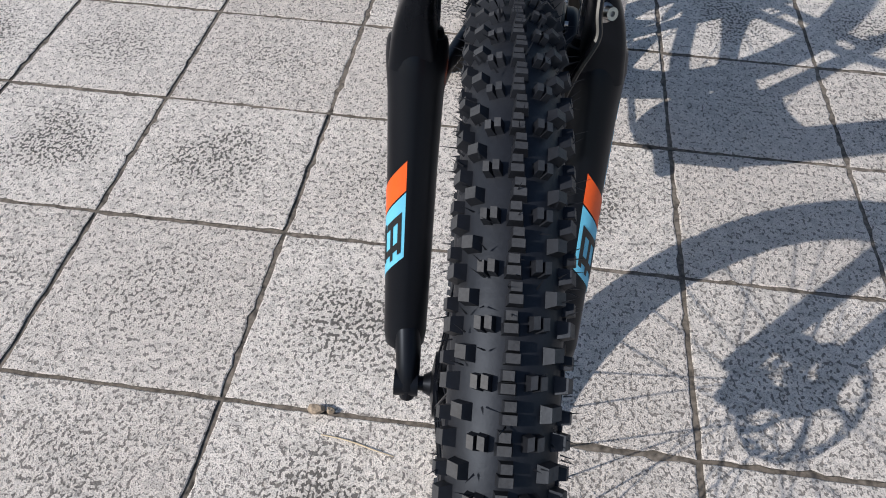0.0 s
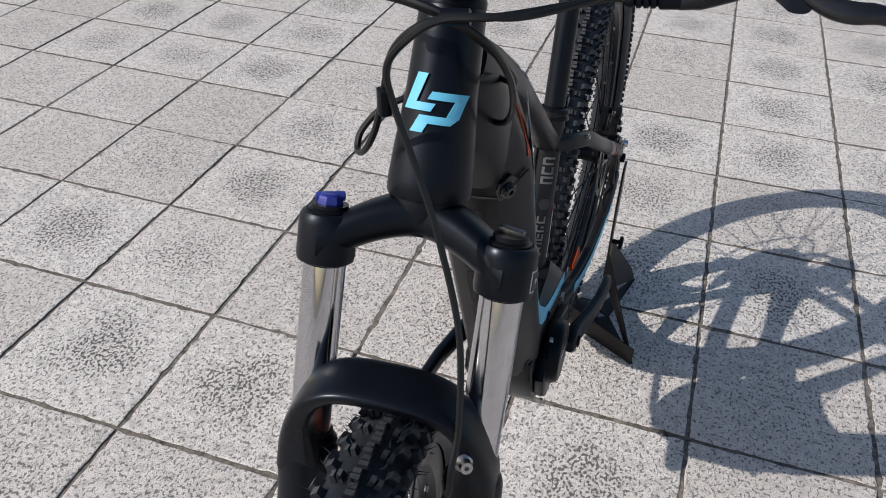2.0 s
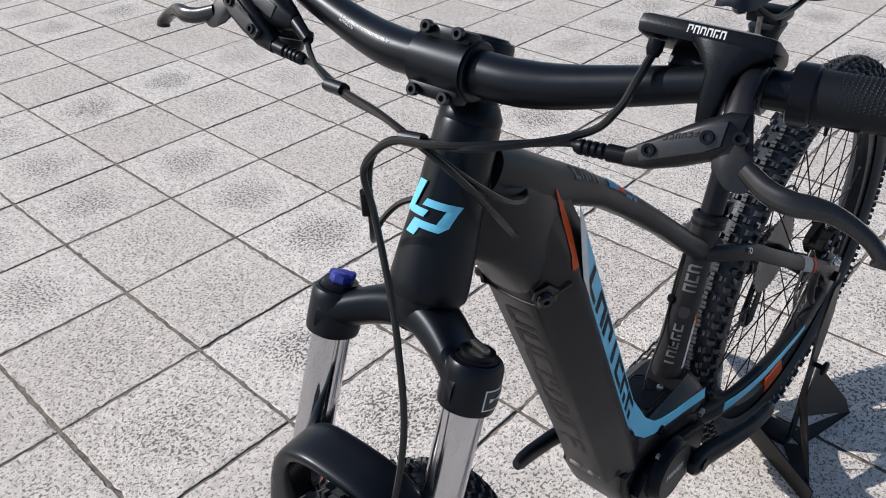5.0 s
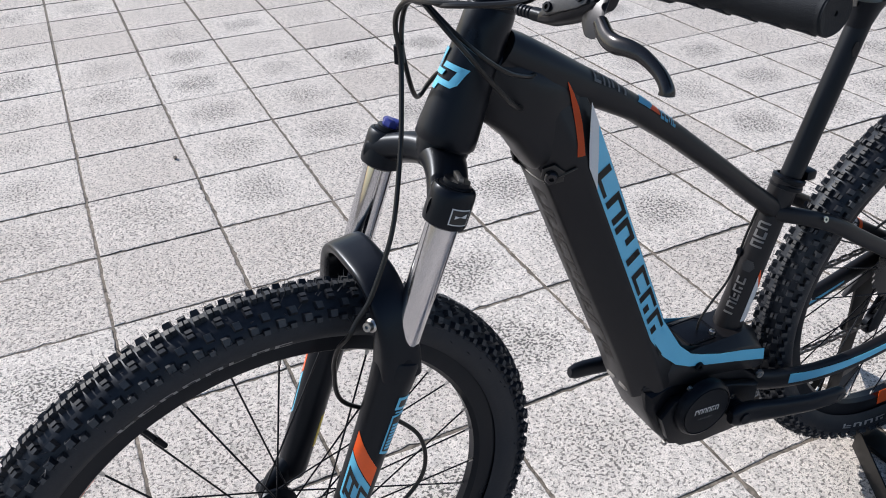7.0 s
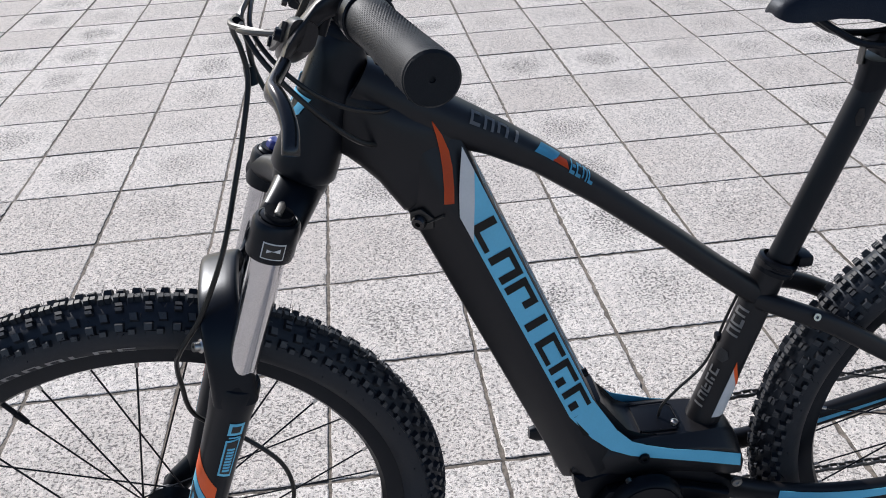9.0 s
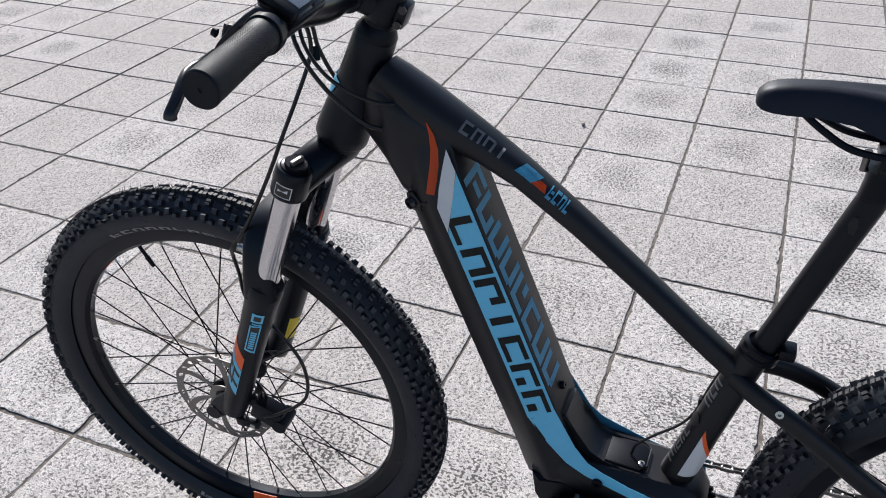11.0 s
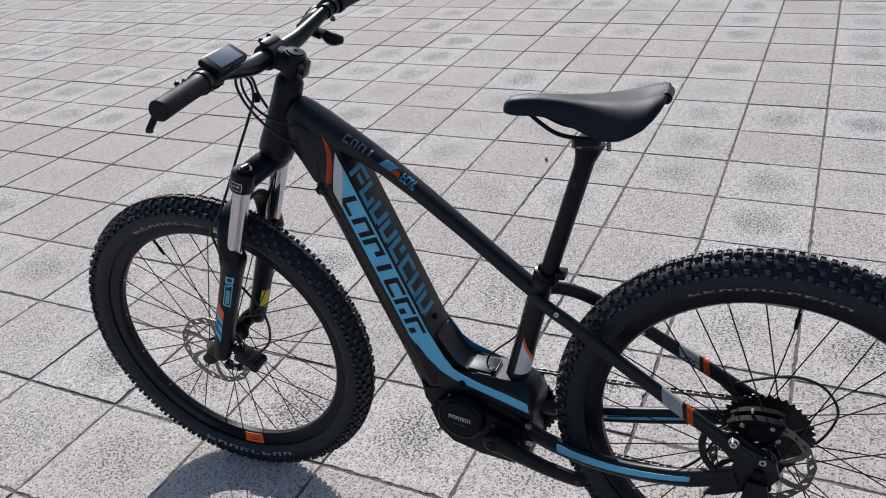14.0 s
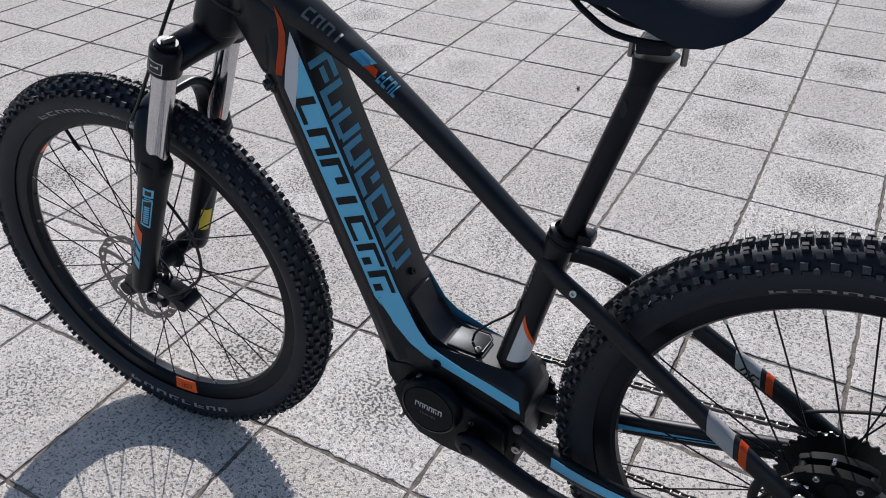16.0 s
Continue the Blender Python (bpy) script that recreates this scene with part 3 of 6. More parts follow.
def build_fork():
    bm = B()
    secs = []
    for s in np.linspace(-1, 1, 21):
        x = LEG_X * s
        dn = 0.152 + 0.030 * abs(s) ** 1.7
        ah = LEG_A * abs(s) ** 1.3
        k = 1 - abs(s)
        secs.append((on_axis(dn, ah, x), AXIS, FWD, 0.0175 + 0.001 * k, 0.0240 + 0.002 * k * k, 2.4))
    loft(bm, secs, 24)
    lathe(bm, on_axis(0.143), AXIS, [(0.0, -0.005), (0.0285, -0.005), (0.0285, 0.001), (0.0265, 0.012), (0.020, 0.024), (0.0, 0.026)], 36)
    for sg in (-1, 1):
        lathe(bm, leg(0.157, sg=sg), LEG_D, [(0.0, 0.002), (0.017, 0.002), (0.018, 0.001), (0.0205, 0.002), (0.0222, 0.005), (0.0227, 0.010), (0.0230, 0.036), (0.0222, 0.040), (0.018, 0.042), (0.0, 0.042)], 36)
    crown = part("fork_crown", steered(bm), M_BLACK, bike, "matt black forged fork crown")
    # adjusters
    c = leg(0.157, sg=-1)
    bm = lathe(B(), c, -LEG_D, [(0.0, -0.004), (0.0165, -0.004), (0.0165, 0.000), (0.0145, 0.0015), (0.0145, 0.004), (0.0, 0.004)], 28)
    cap = part("cap_ring", steered(bm), M_ANOD, crown)
    bm = lathe(B(), c, -AXIS, [(0.0, 0.003), (0.0100, 0.003), (0.0105, 0.005), (0.0095, 0.010), (0.007, 0.012), (0.0, 0.012)], 8)
    box(bm, c - AXIS * 0.0095, (0.023, 0.007, 0.006), Matrix.Rotation(radians(20), 3, "Z"), 0.002)
    part("adjuster_knob", steered(bm), M_CAPBLUE, crown, "dark blue damper adjuster knob")
    c = leg(0.157, sg=1)
    bm = lathe(B(), c, -LEG_D, [(0.0, -0.004), (0.0165, -0.004), (0.0165, 0.000), (0.0135, 0.001), (0.0135, 0.005), (0.0, 0.005)], 28)
    part("cap_ring", steered(bm), M_ANOD, crown)
    bm = box(B(), c - AXIS * 0.007, (0.020, 0.006, 0.007), Matrix.Rotation(radians(-15), 3, "Z"), 0.002)
    part("adjuster_knob", steered(bm), M_ROTOR, crown, "grey metal adjuster knob")
    # square badge on the outer side of the left crown end
    bm = skin_patch(B(), leg(0.157), LEG_D, LEFT, 0.0232, -27, 27, 0.017, 0.034)
    part("badge", steered(bm), M_WHITE, crown, "small square silver badge outline")
    bm = skin_patch(B(), leg(0.157), LEG_D, LEFT, 0.0236, -24, 24, 0.0182, 0.0328)
    part("badge_field", steered(bm), M_DARKPRINT, crown)
    bm = skin_patch(B(), leg(0.157), LEG_D, LEFT, 0.0239, -15, 15, 0.0255, 0.021, -0.002, 0.006, 6)
    part("badge_mark", steered(bm), M_WHITE, crown)
    for sg in (-1, 1):
        bm = cyl(B(), leg(0.20, sg=sg), leg(0.385, sg=sg), 0.0168, n=40)
        part("stanchion", steered(bm), M_CHROME, bike, "polished chrome stanchion tube")
    # lowers and arch in one casting
    bm = B()
    for sg in (-1, 1):
        prof = [(0.0, 0.352), (0.0195, 0.352), (0.0232, 0.354), (0.0245, 0.358)] + [(leg_r(h), h) for h in (0.37, 0.385, 0.40, 0.43, 0.46, 0.51, 0.56, 0.60, 0.625)] + [(0.018, 0.636), (0.012, 0.642), (0.0, 0.643)]
        lathe(bm, leg(0.0, sg=sg), LEG_D, prof, 32)
        loft(bm, [(leg(0.61, 0.002, sg, -0.002), LEFT, FWD, 0.012, 0.0165, 2.4), (leg(0.64, 0.016, sg, -0.005), LEFT, FWD, 0.0115, 0.020, 2.4), (leg(0.664, 0.026, sg, -0.006), LEFT, FWD, 0.0105, 0.0165, 2.3), (leg(0.680, 0.028, sg, -0.006), LEFT, FWD, 0.007, 0.009, 2.0)], 24)
        hub_end = FRONT_AXLE + LEFT * (sg * LEG_X)
        cyl(bm, hub_end + LEFT * (sg * 0.006), hub_end - LEFT * (sg * 0.016), 0.0125, n=20)
        cyl(bm, hub_end - LEFT * (sg * 0.010), hub_end - LEFT * (sg * 0.026), 0.007, n=16)
    ctr = []
    for u in np.linspace(0, 1, 29):
        a = math.pi * u
        s = math.cos(a)
        x = 0.0725 * math.copysign(min(1.0, abs(s) ** 0.62), s)
        h = math.sin(a)
        ctr.append((x, 0.372 - 0.094 * h ** 0.62, 0.012 + 0.040 * h ** 0.7))
    secs = []
    for i, (x, dn, ah) in enumerate(ctr):
        p = on_axis(dn, ah, x)
        q0, q1 = ctr[max(i - 1, 0)], ctr[min(i + 1, 28)]
        t = (on_axis(q1[1], q1[2], q1[0]) - on_axis(q0[1], q0[2], q0[0])).normalized()
        f = abs(i - 14) / 14
        u = FWD + AXIS * (0.62 * (1 - f ** 2))           # the strap leans forward over the tyre
        u = (u - t * u.dot(t)).normalized()
        secs.append((p, u, t.cross(u), 0.0205 + 0.003 * f ** 3, 0.0062 + 0.0145 * f ** 3, 4.2))
    loft(bm, secs, 20)
    lowers = part("fork_lower", steered(bm), M_BLACK, bike, "matt black fork lower casting with an arch over the tyre")
    for sg in (-1, 1):
        bm = lathe(B(), leg(0.346, sg=sg), LEG_D, [(0.0172, 0.0), (0.0195, 0.001), (0.0215, 0.008), (0.0172, 0.009)], 32, True)
        part("wiper_seal", steered(bm), M_PLASTIC, lowers, "black rubber wiper seal")
    # hose clamp bolt on the arch
    p = on_axis(0.322, 0.060, 0.067)
    bm = lathe(B(), p, (FWD + LEFT * 0.5).normalized(), [(0.0, 0.003), (0.002, 0.003), (0.002, 0.006), (0.0048, 0.006), (0.0052, 0.0), (0.0075, -0.002), (0.0, -0.002)], 14)
    part("hose_bolt", steered(bm), M_STEEL, lowers)
    # decals on both legs, mirrored
    for sg in (-1, 1):
        c0 = leg(0.0, sg=sg)
        z0 = FWD

        def pt(bm, a0, a1, h0, h1, s0=0.0, s1=0.0, lift=0.0003, n=10):
            # angles run from ahead to the outer side
            m = -sg
            return skin_patch(bm, c0, LEG_D, z0, 0.02, m * a0, m * a1, h0, h1, s0, s1, n, lambda h: leg_r(h) + lift)
        part("orange_decal", steered(pt(B(), 8, 100, 0.452, 0.478, 0.040, 0.040)), M_ORANGE, lowers, "orange slash decal")
        part("blue_decal", steered(pt(B(), 8, 100, 0.480, 0.540, 0.040, 0.036)), M_BLUE, lowers, "sky-blue decal")
        bm = pt(B(), 16, 60, 0.498, 0.505, 0.018, 0.018, 0.0008, 6)
        pt(bm, 16, 25, 0.502, 0.536, 0.003, 0.003, 0.0008, 3)
        pt(bm, 25, 62, 0.527, 0.534, 0.015, 0.015, 0.0008, 6)
        pt(bm, 38, 46, 0.514, 0.546, 0.003, 0.003, 0.0008, 3)
        pt(bm, 66, 98, 0.516, 0.523, 0.014, 0.013, 0.0008, 5)
        pt(bm, 64, 72, 0.520, 0.552, 0.003, 0.003, 0.0008, 3)
        pt(bm, 72, 98, 0.541, 0.548, 0.012, 0.011, 0.0008, 5)
        part("decal_mark", steered(bm), M_DARKPRINT, lowers)
        if sg > 0:
            part("label_decal", steered(pt(B(), 90, 130, 0.394, 0.411, 0, 0, 0.0004, 6)), M_BLUE, lowers, "small sky-blue maker's label")
            bm = skin_patch(B(), c0, LEG_D, z0, 0.02, -98, -122, 0.398, 0.407, 0, 0, 6, lambda h: leg_r(h) + 0.0008)
            part("label_mark", steered(bm), M_DARKPRINT, lowers)
            part("label_mark", steered(pt(B(), 96, 128, 0.4135, 0.4155, 0, 0, 0.0005, 5)), M_BLUE, lowers)
            part("label_decal", steered(pt(B(), 90, 130, 0.419, 0.471, -0.003, 0.004, 0.0004, 6)), M_BLUE, lowers, "narrow sky-blue maker's label")
            part("label_field", steered(pt(B(), 95, 125, 0.4215, 0.4675, -0.003, 0.003, 0.0008, 6)), M_DARKPRINT, lowers)
            bm = B()
            for k in range(8):
                h = 0.4300 + 0.0046 * k
                pt(bm, 100, 120, h, h + 0.0030, 0, 0, 0.0011, 3)
            part("label_mark", steered(bm), M_BLUE, lowers)
        if sg < 0:
            part("warning_label", steered(pt(B(), 185, 240, 0.535, 0.585, 0, 0, 0.0004, 6)), M_YELLOW, lowers, "small yellow warning label")
    # front caliper
    bm = B()
    a = FRONT_AXLE
    box(bm, a + V(0.052, 0.085, 0.005), (0.026, 0.050, 0.036), Matrix.Rotation(radians(-25), 3, "X"), 0.006)
    box(bm, a + V(0.058, 0.060, 0.030), (0.014, 0.030, 0.016), None, 0.004)
    box(bm, a + V(0.060, 0.050, -0.020), (0.014, 0.040, 0.016), None, 0.004)
    cyl(bm, a + V(0.066, 0.105, -0.012), a + V(0.028, 0.105, -0.012), 0.012, n=16)
    cal = part("brake_caliper", steered(bm), M_ANOD, bike, "black front disc brake caliper")
    for dz in (0.03, -0.02):
        part("caliper_bolt", steered(cyl(B(), a + V(0.060, 0.060, dz), a + V(0.069, 0.060, dz), 0.0045, n=10)), M_STEEL, cal)


build_fork()

# down tube axis and section
DT_D = V(0, -0.3912, 0.9203)                    # up the tube
DT_N = V(0, 0.9203, 0.3912)                     # its upper, rearward face


def dt_at(z):
    return V(0, -0.681 - 0.425 * (z - 0.55), z)


def facet(z, f, lift=0.0004):
    """A point of the left decal facet: f from its lower to its upper edge."""
    x = 0.0510 - 0.0135 * f
    v = 0.003 + 0.0340 * f
    n = (LEFT * 0.929 + DT_N * 0.369)
    return dt_at(z) + LEFT * x + DT_N * v + n * lift


from mathutils.bvhtree import BVHTree


def build_frame():
    bm = lathe(B(), AXIS_TOP, AXIS, [(0.0, -0.004), (0.0235, -0.004), (0.0250, 0.000), (0.0255, 0.018), (0.0272, 0.06), (0.0308, 0.10), (0.0326, 0.125), (0.0326, 0.136), (0.0308, 0.139), (0.0, 0.139)], 48)
    head = part("head_tube", bm, M_BLACK, bike, "matt black tapered head tube")

    # blue mark on its front: an angular bracket and a hooked block
    def hp(u, h):
        a = (u + 0.0045) / 0.028
        h += 0.019
        return AXIS_TOP + AXIS * h + (FWD * math.cos(a) + LEFT * math.sin(a)) * (0.0287 + (h - 0.06) * 0.050)
    shapes = [[[(-0.016, 0.022), (-0.0075, 0.022), (-0.016, 0.0545), (-0.025, 0.0545)], [(-0.0142, 0.0472), (0.0005, 0.0472), (-0.0025, 0.0545), (-0.0162, 0.0545)]],
              [[(-0.0030, 0.0370), (0.0255, 0.0370), (0.0225, 0.0440), (-0.0058, 0.0440)], [(0.0140, 0.0440), (0.0226, 0.0438), (0.0180, 0.0590), (0.0085, 0.0590)], [(-0.0100, 0.0580), (0.0188, 0.0580), (0.0120, 0.0650), (-0.0128, 0.0650)], [(-0.0122, 0.0640), (-0.0030, 0.0640), (-0.0065, 0.0735), (-0.0160, 0.0735)]]]
    for quads in shapes:
        bm = B()
        for k, q in enumerate(quads):
            ups, downs = [], []
            for i in range(9):
                f = i / 8
                for lst, p0, p1 in ((ups, q[0], q[1]), (downs, q[3], q[2])):
                    lst.append(hp(p0[0] + (p1[0] - p0[0]) * f, 0.0477 + (p0[1] + (p1[1] - p0[1]) * f - 0.0477) * 0.82))
            strip(bm, ups, downs, 0.0006 + 0.00005 * k)
        part("head_mark", bm, M_BLUE, head, "angular sky-blue mark")

    # top tube
    path = [(-0.862, 0.914, 0.025, 0.022), (-0.845, 0.902, 0.028, 0.0255), (-0.812, 0.882, 0.031, 0.0260), (-0.775, 0.863, 0.0290, 0.0225), (-0.735, 0.844, 0.0245, 0.0180), (-0.69, 0.818, 0.0215, 0.0150), (-0.62, 0.768, 0.0185, 0.0136), (-0.54, 0.706, 0.0170, 0.0130), (-0.48, 0.657, 0.0166, 0.0135), (-0.418, 0.609, 0.0166, 0.0140)]
    secs = []
    for i, (y, z, rx, rz) in enumerate(path):
        a, b = path[max(i - 1, 0)], path[min(i + 1, len(path) - 1)]
        t = V(0, b[0] - a[0], b[1] - a[1]).normalized()
        secs.append(((0, y, z), LEFT, t.cross(LEFT), rx, rz, 2.6))
    tt = part("top_tube", loft(B(), secs, 32), M_FRAME, bike, "charcoal hydroformed top tube")

    def tp(s, a, lift=0.0011):
        """Along the tube by y, round it by degrees from the left side to the top."""
        ys = [p[0] for p in path]
        z, rx, rz = (float(np.interp(s, ys, [p[k] for p in path])) for k in (1, 2, 3))
        k = min(max(sum(1 for p in ys if p < s) - 1, 0), len(path) - 2)
        t = V(0, path[k + 1][0] - path[k][0], path[k + 1][1] - path[k][1]).normalized()
        up = LEFT.cross(t)
        up = up if up.z > 0 else -up
        a = radians(a)
        e = 2 / 2.6
        return V(0, s, z) + LEFT * ((rx + lift) * math.cos(a) ** e) + up * ((rz + lift) * math.sin(a) ** e)
    # outline marks and small blocks on the upper left of the top tube
    mark_row("top_tube_mark", M_GREYTXT, tt, [4, 1, 6, 3], lambda s, f: tp(s, 26 + 46 * f), -0.765, -0.711, 0.0, 1.0, 0.25)
    def wrap(s0, s1, t0, t1, a0, a1):
        return sheet([[tp(q, a0 + (a1 - a0) * j / 4) for q in np.linspace(s0 + (t0 - s0) * j / 4, s1 + (t1 - s1) * j / 4, 4)] for j in range(5)])
    bm = wrap(-0.700, -0.681, -0.694, -0.675, 26, 80)
    part("top_tube_block", bm, M_BLUE, tt, "small sky-blue decal block")
    bm = wrap(-0.682, -0.665, -0.676, -0.669, 28, 62)
    part("top_tube_block", bm, M_ORANGE, tt, "small orange decal block")
    mark_row("top_tube_mark", M_BLUE, tt, [7, 4, 6, 0], lambda s, f: tp(s, 18 + 66 * f), -0.664, -0.638, 0.0, 1.0, 0.2)

    # web where top and down tube meet behind the head tube
    secs = []
    for y, z0, z1, hw in ((-0.890, 0.845, 0.914, 0.010), (-0.878, 0.838, 0.915, 0.0195), (-0.866, 0.828, 0.914, 0.0265), (-0.850, 0.812, 0.910, 0.0330), (-0.828, 0.778, 0.900, 0.0375), (-0.806, 0.768, 0.889, 0.0355), (-0.788, 0.780, 0.880, 0.0320), (-0.773, 0.800, 0.872, 0.028), (-0.763, 0.820, 0.864, 0.021)):
        secs.append(((0, y, (z0 + z1) / 2), LEFT, UP, hw, (z1 - z0) / 2, 3.4))
    gusset = part("gusset", loft(B(), secs, 32), M_FRAME, bike)

    # down tube with facets
    half = [(0.0350, 0.0382), (0.0373, 0.0372), (0.0510, 0.003), (0.0515, 0.000), (0.0505, -0.006), (0.0315, -0.0388), (0.0280, -0.0410)]
    ring = half + [(-x, v) for x, v in reversed(half)]
    rings = []
    for z, sx, sv, dv in ((0.885, 0.50, 0.85, 0.0), (0.862, 0.60, 0.98, 0.0), (0.84, 0.72, 1.02, 0.0), (0.815, 0.86, 1.02, 0), (0.79, 0.97, 1.0, 0), (0.77, 1, 1, 0), (0.70, 1, 1, 0), (0.60, 1, 1, 0), (0.50, 1, 1, 0), (0.455, 1, 1, 0), (0.42, 1, 1.02, -0.001), (0.40, 0.99, 1.0, -0.002)):
        c = dt_at(z)
        rings.append([c + LEFT * (x * sx) + DT_N * (v * sv + dv) for x, v in ring])
    bm = B()
    ring_bridge(bm, rings)
    bmesh.ops.recalc_face_normals(bm, faces=bm.faces)
    dt = part("down_tube", bm, M_FRAME, bike, "charcoal faceted down tube with a built-in battery")

    trees = [BVHTree.FromPolygons([v.co for v in o.data.vertices], [tuple(p.vertices) for p in o.data.polygons]) for o in (gusset, dt, tt)]

    def skin_x(y, z):
        hits = [t.ray_cast(V(0.3, y, z), V(-1, 0, 0))[0] for t in trees]
        return max([h.x for h in hits if h is not None] + [0.0])

    for sg in (-1, 1):
        # white wedge, orange stripe and blue band on each side; the left one carries the dark bars
        def fc(z, f, lift=0.0004):
            p = facet(z, f, lift)
            return V(sg * p.x, p.y, p.z)

        def cr(x, y, z):
            return V(sg * x, y, z)
        lo = [fc(0.750, 0.02)] + [fc(z, 0.02) for z in np.linspace(0.748, 0.50, 8)] + [cr(0.0472, -0.627, 0.460), cr(0.0475, -0.602, 0.436), cr(0.0475, -0.576, 0.4225), cr(0.0475, -0.545, 0.4135), cr(0.0475, -0.490, 0.3985), cr(0.0475, -0.430, 0.381)]
        hi = [fc(0.810, 0.98)] + [fc(z, 0.98) for z in np.linspace(0.79, 0.50, 8)] + [cr(0.0415, -0.594, 0.462), cr(0.0455, -0.575, 0.444), cr(0.0470, -0.556, 0.436), cr(0.0475, -0.520, 0.424), cr(0.0475, -0.478, 0.415), cr(0.0475, -0.433, 0.402)]
        part("blue_band", strip(B(), lo, hi, 0.0005 * sg), M_BLUE, dt, "sky-blue decal band")
        w0 = [fc(0.781, 0.02), fc(0.800, 0.30), fc(0.817, 0.6), fc(0.837, 0.98)]
        w1 = [fc(0.751, 0.02), fc(0.768, 0.30), fc(0.786, 0.6), fc(0.811, 0.98)]
        part("white_wedge", strip(B(), w0, w1, 0.0005 * sg), M_WHITE, dt, "silver-white wedge decal")
        # orange stripe laid on the frame's skin
        rows = []
        for z, y0, y1 in ((0.876, -0.7960, -0.7950), (0.862, -0.7925, -0.7870), (0.846, -0.7900, -0.7812), (0.830, -0.7888, -0.7790), (0.812, -0.7890, -0.7790), (0.797, -0.7900, -0.7800)):
            row = []
            for k in range(5):
                y = y0 + (y1 - y0) * k / 4
                row.append(V(sg * (skin_x(y, z) + 0.0011), y, z))
            rows.append(row)
        part("orange_stripe", sheet(rows, 0.0004 * -sg), M_ORANGE, dt, "orange stripe decal")
        mark_row("band_mark", M_DARKPRINT, dt, [0, 1, 2, 3, 4, 5, 5, 4], lambda z, f: fc(z, f, 0.0009), 0.764, 0.456, 0.14, 0.88, 0.12, 0.0003, 0.12)
    # blue block row on the upper face
    mark_row("upper_mark", M_BLUE, dt, [7, 2, 6, 6, 5, 4, 1, 6], lambda z, f: dt_at(z) + LEFT * (0.0325 - 0.047 * (1 - f)) + DT_N * 0.0386, 0.800, 0.520, 0.0, 1.0, 0.12, 0.0003, 0.1)
    # faint grey row on the battery's lower face
    mark_row("lower_mark", M_FAINT, dt, [6, 6, 4, 5, 6, 6, 0, 7], lambda z, f: dt_at(z) + LEFT * (0.021 - 0.042 * f) - DT_N * 0.0414, 0.755, 0.46, 0.12, 0.88, 0.14, 0.0003, 0.1)
    # battery seam and lock bolts
    round_it = [(-0.050, -0.009), (-0.041, -0.0245), (-0.0322, -0.0394), (-0.0285, -0.0414), (-0.014, -0.0416), (0.0, -0.0416), (0.014, -0.0416), (0.0285, -0.0414), (0.0322, -0.0394), (0.041, -0.0245), (0.050, -0.009)]
    seam = [dt_at(0.789 - 0.013 * math.cos(x * 31)) + LEFT * x + DT_N * v for x, v in round_it]
    part("battery_seam", tube(B(), seam, 0.0014, 6), M_DARKPRINT, dt, "dark open seam of the battery cover")
    for sg in (-1, 1):
        p = dt_at(0.788) + LEFT * (sg * 0.0345) - DT_N * 0.0335
        ax = (LEFT * sg * 0.86 - DT_N * 0.50).normalized()
        bm = slab(B(), [(-0.012, -0.010), (0.0, -0.016), (0.013, -0.008), (0.012, 0.006), (0.002, 0.011), (-0.012, 0.008)], 0.003, p, DT_D, ax.cross(DT_D), 0.001)
        part("lock_recess", bm, M_DARKPRINT, dt, "black lock recess")
        bm = lathe(B(), p, ax, [(0.0, 0.005), (0.0028, 0.005), (0.0028, 0.008), (0.0066, 0.008), (0.0076, 0.006), (0.0080, 0.0), (0.0, 0.0)], 20)
        part("battery_bolt", bm, M_LEVER, dt, "black battery lock bolt")
    for z in (0.507, 0.475):
        bm = lathe(B(), dt_at(z) + DT_N * 0.038, DT_N, [(0.0, 0.004), (0.002, 0.004), (0.002, 0.006), (0.0052, 0.006), (0.0056, 0.0), (0.0, 0.0)], 12)
        part("bottle_bolt", bm, M_ANOD, dt)
    # slots at the foot of the battery
    for x in (-0.012, 0.016):
        bm = box(B(), dt_at(0.415) + LEFT * x - DT_N * 0.041, (0.018, 0.006, 0.010), Matrix.Rotation(radians(-23), 3, "X"), 0.002)
        part("battery_slot", bm, M_STEEL, dt)

    # seat tube
    st = [V(0, -0.473, 0.405), V(0, -0.444, 0.52), V(0, -0.415, 0.635), V(0, -0.4095, 0.657)]
    seat = part("seat_tube", tube(B(), st, [0.022, 0.0195, 0.0188, 0.0188], 32), M_FRAME, bike, "charcoal seat tube")
    d = (st[2] - st[0]).normalized()
    q = d.cross(LEFT)

    def sp(h, a, lift=0.0005):
        r = 0.0218 - 0.0145 * h
        r = max(r, 0.0188) + lift
        a = radians(a)
        return st[0] + d * h + (LEFT * math.cos(a) + q * math.sin(a)) * r
    fr = -1 if q.y > 0 else 1
    # white and orange patch low on the rear left
    for nm, mt in (("white_patch", M_WHITE), ("orange_patch", M_ORANGE)):
        for sg in (-1, 1):
            ea, eb = [], []
            for k in range(9):
                g = k / 8
                a = -fr * (-6 + 112 * g)
                edge = 0.116 - 0.056 * g ** 0.8
                for lst, h in ((ea, 0.040 + 0.006 * g if mt is M_WHITE else edge), (eb, edge if mt is M_WHITE else edge + 0.011 - 0.006 * g)):
                    p = sp(h, a)
                    lst.append(V(sg * p.x, p.y, p.z))
            part(nm, strip(B(), ea, eb, 0.0004 * sg), mt, seat)
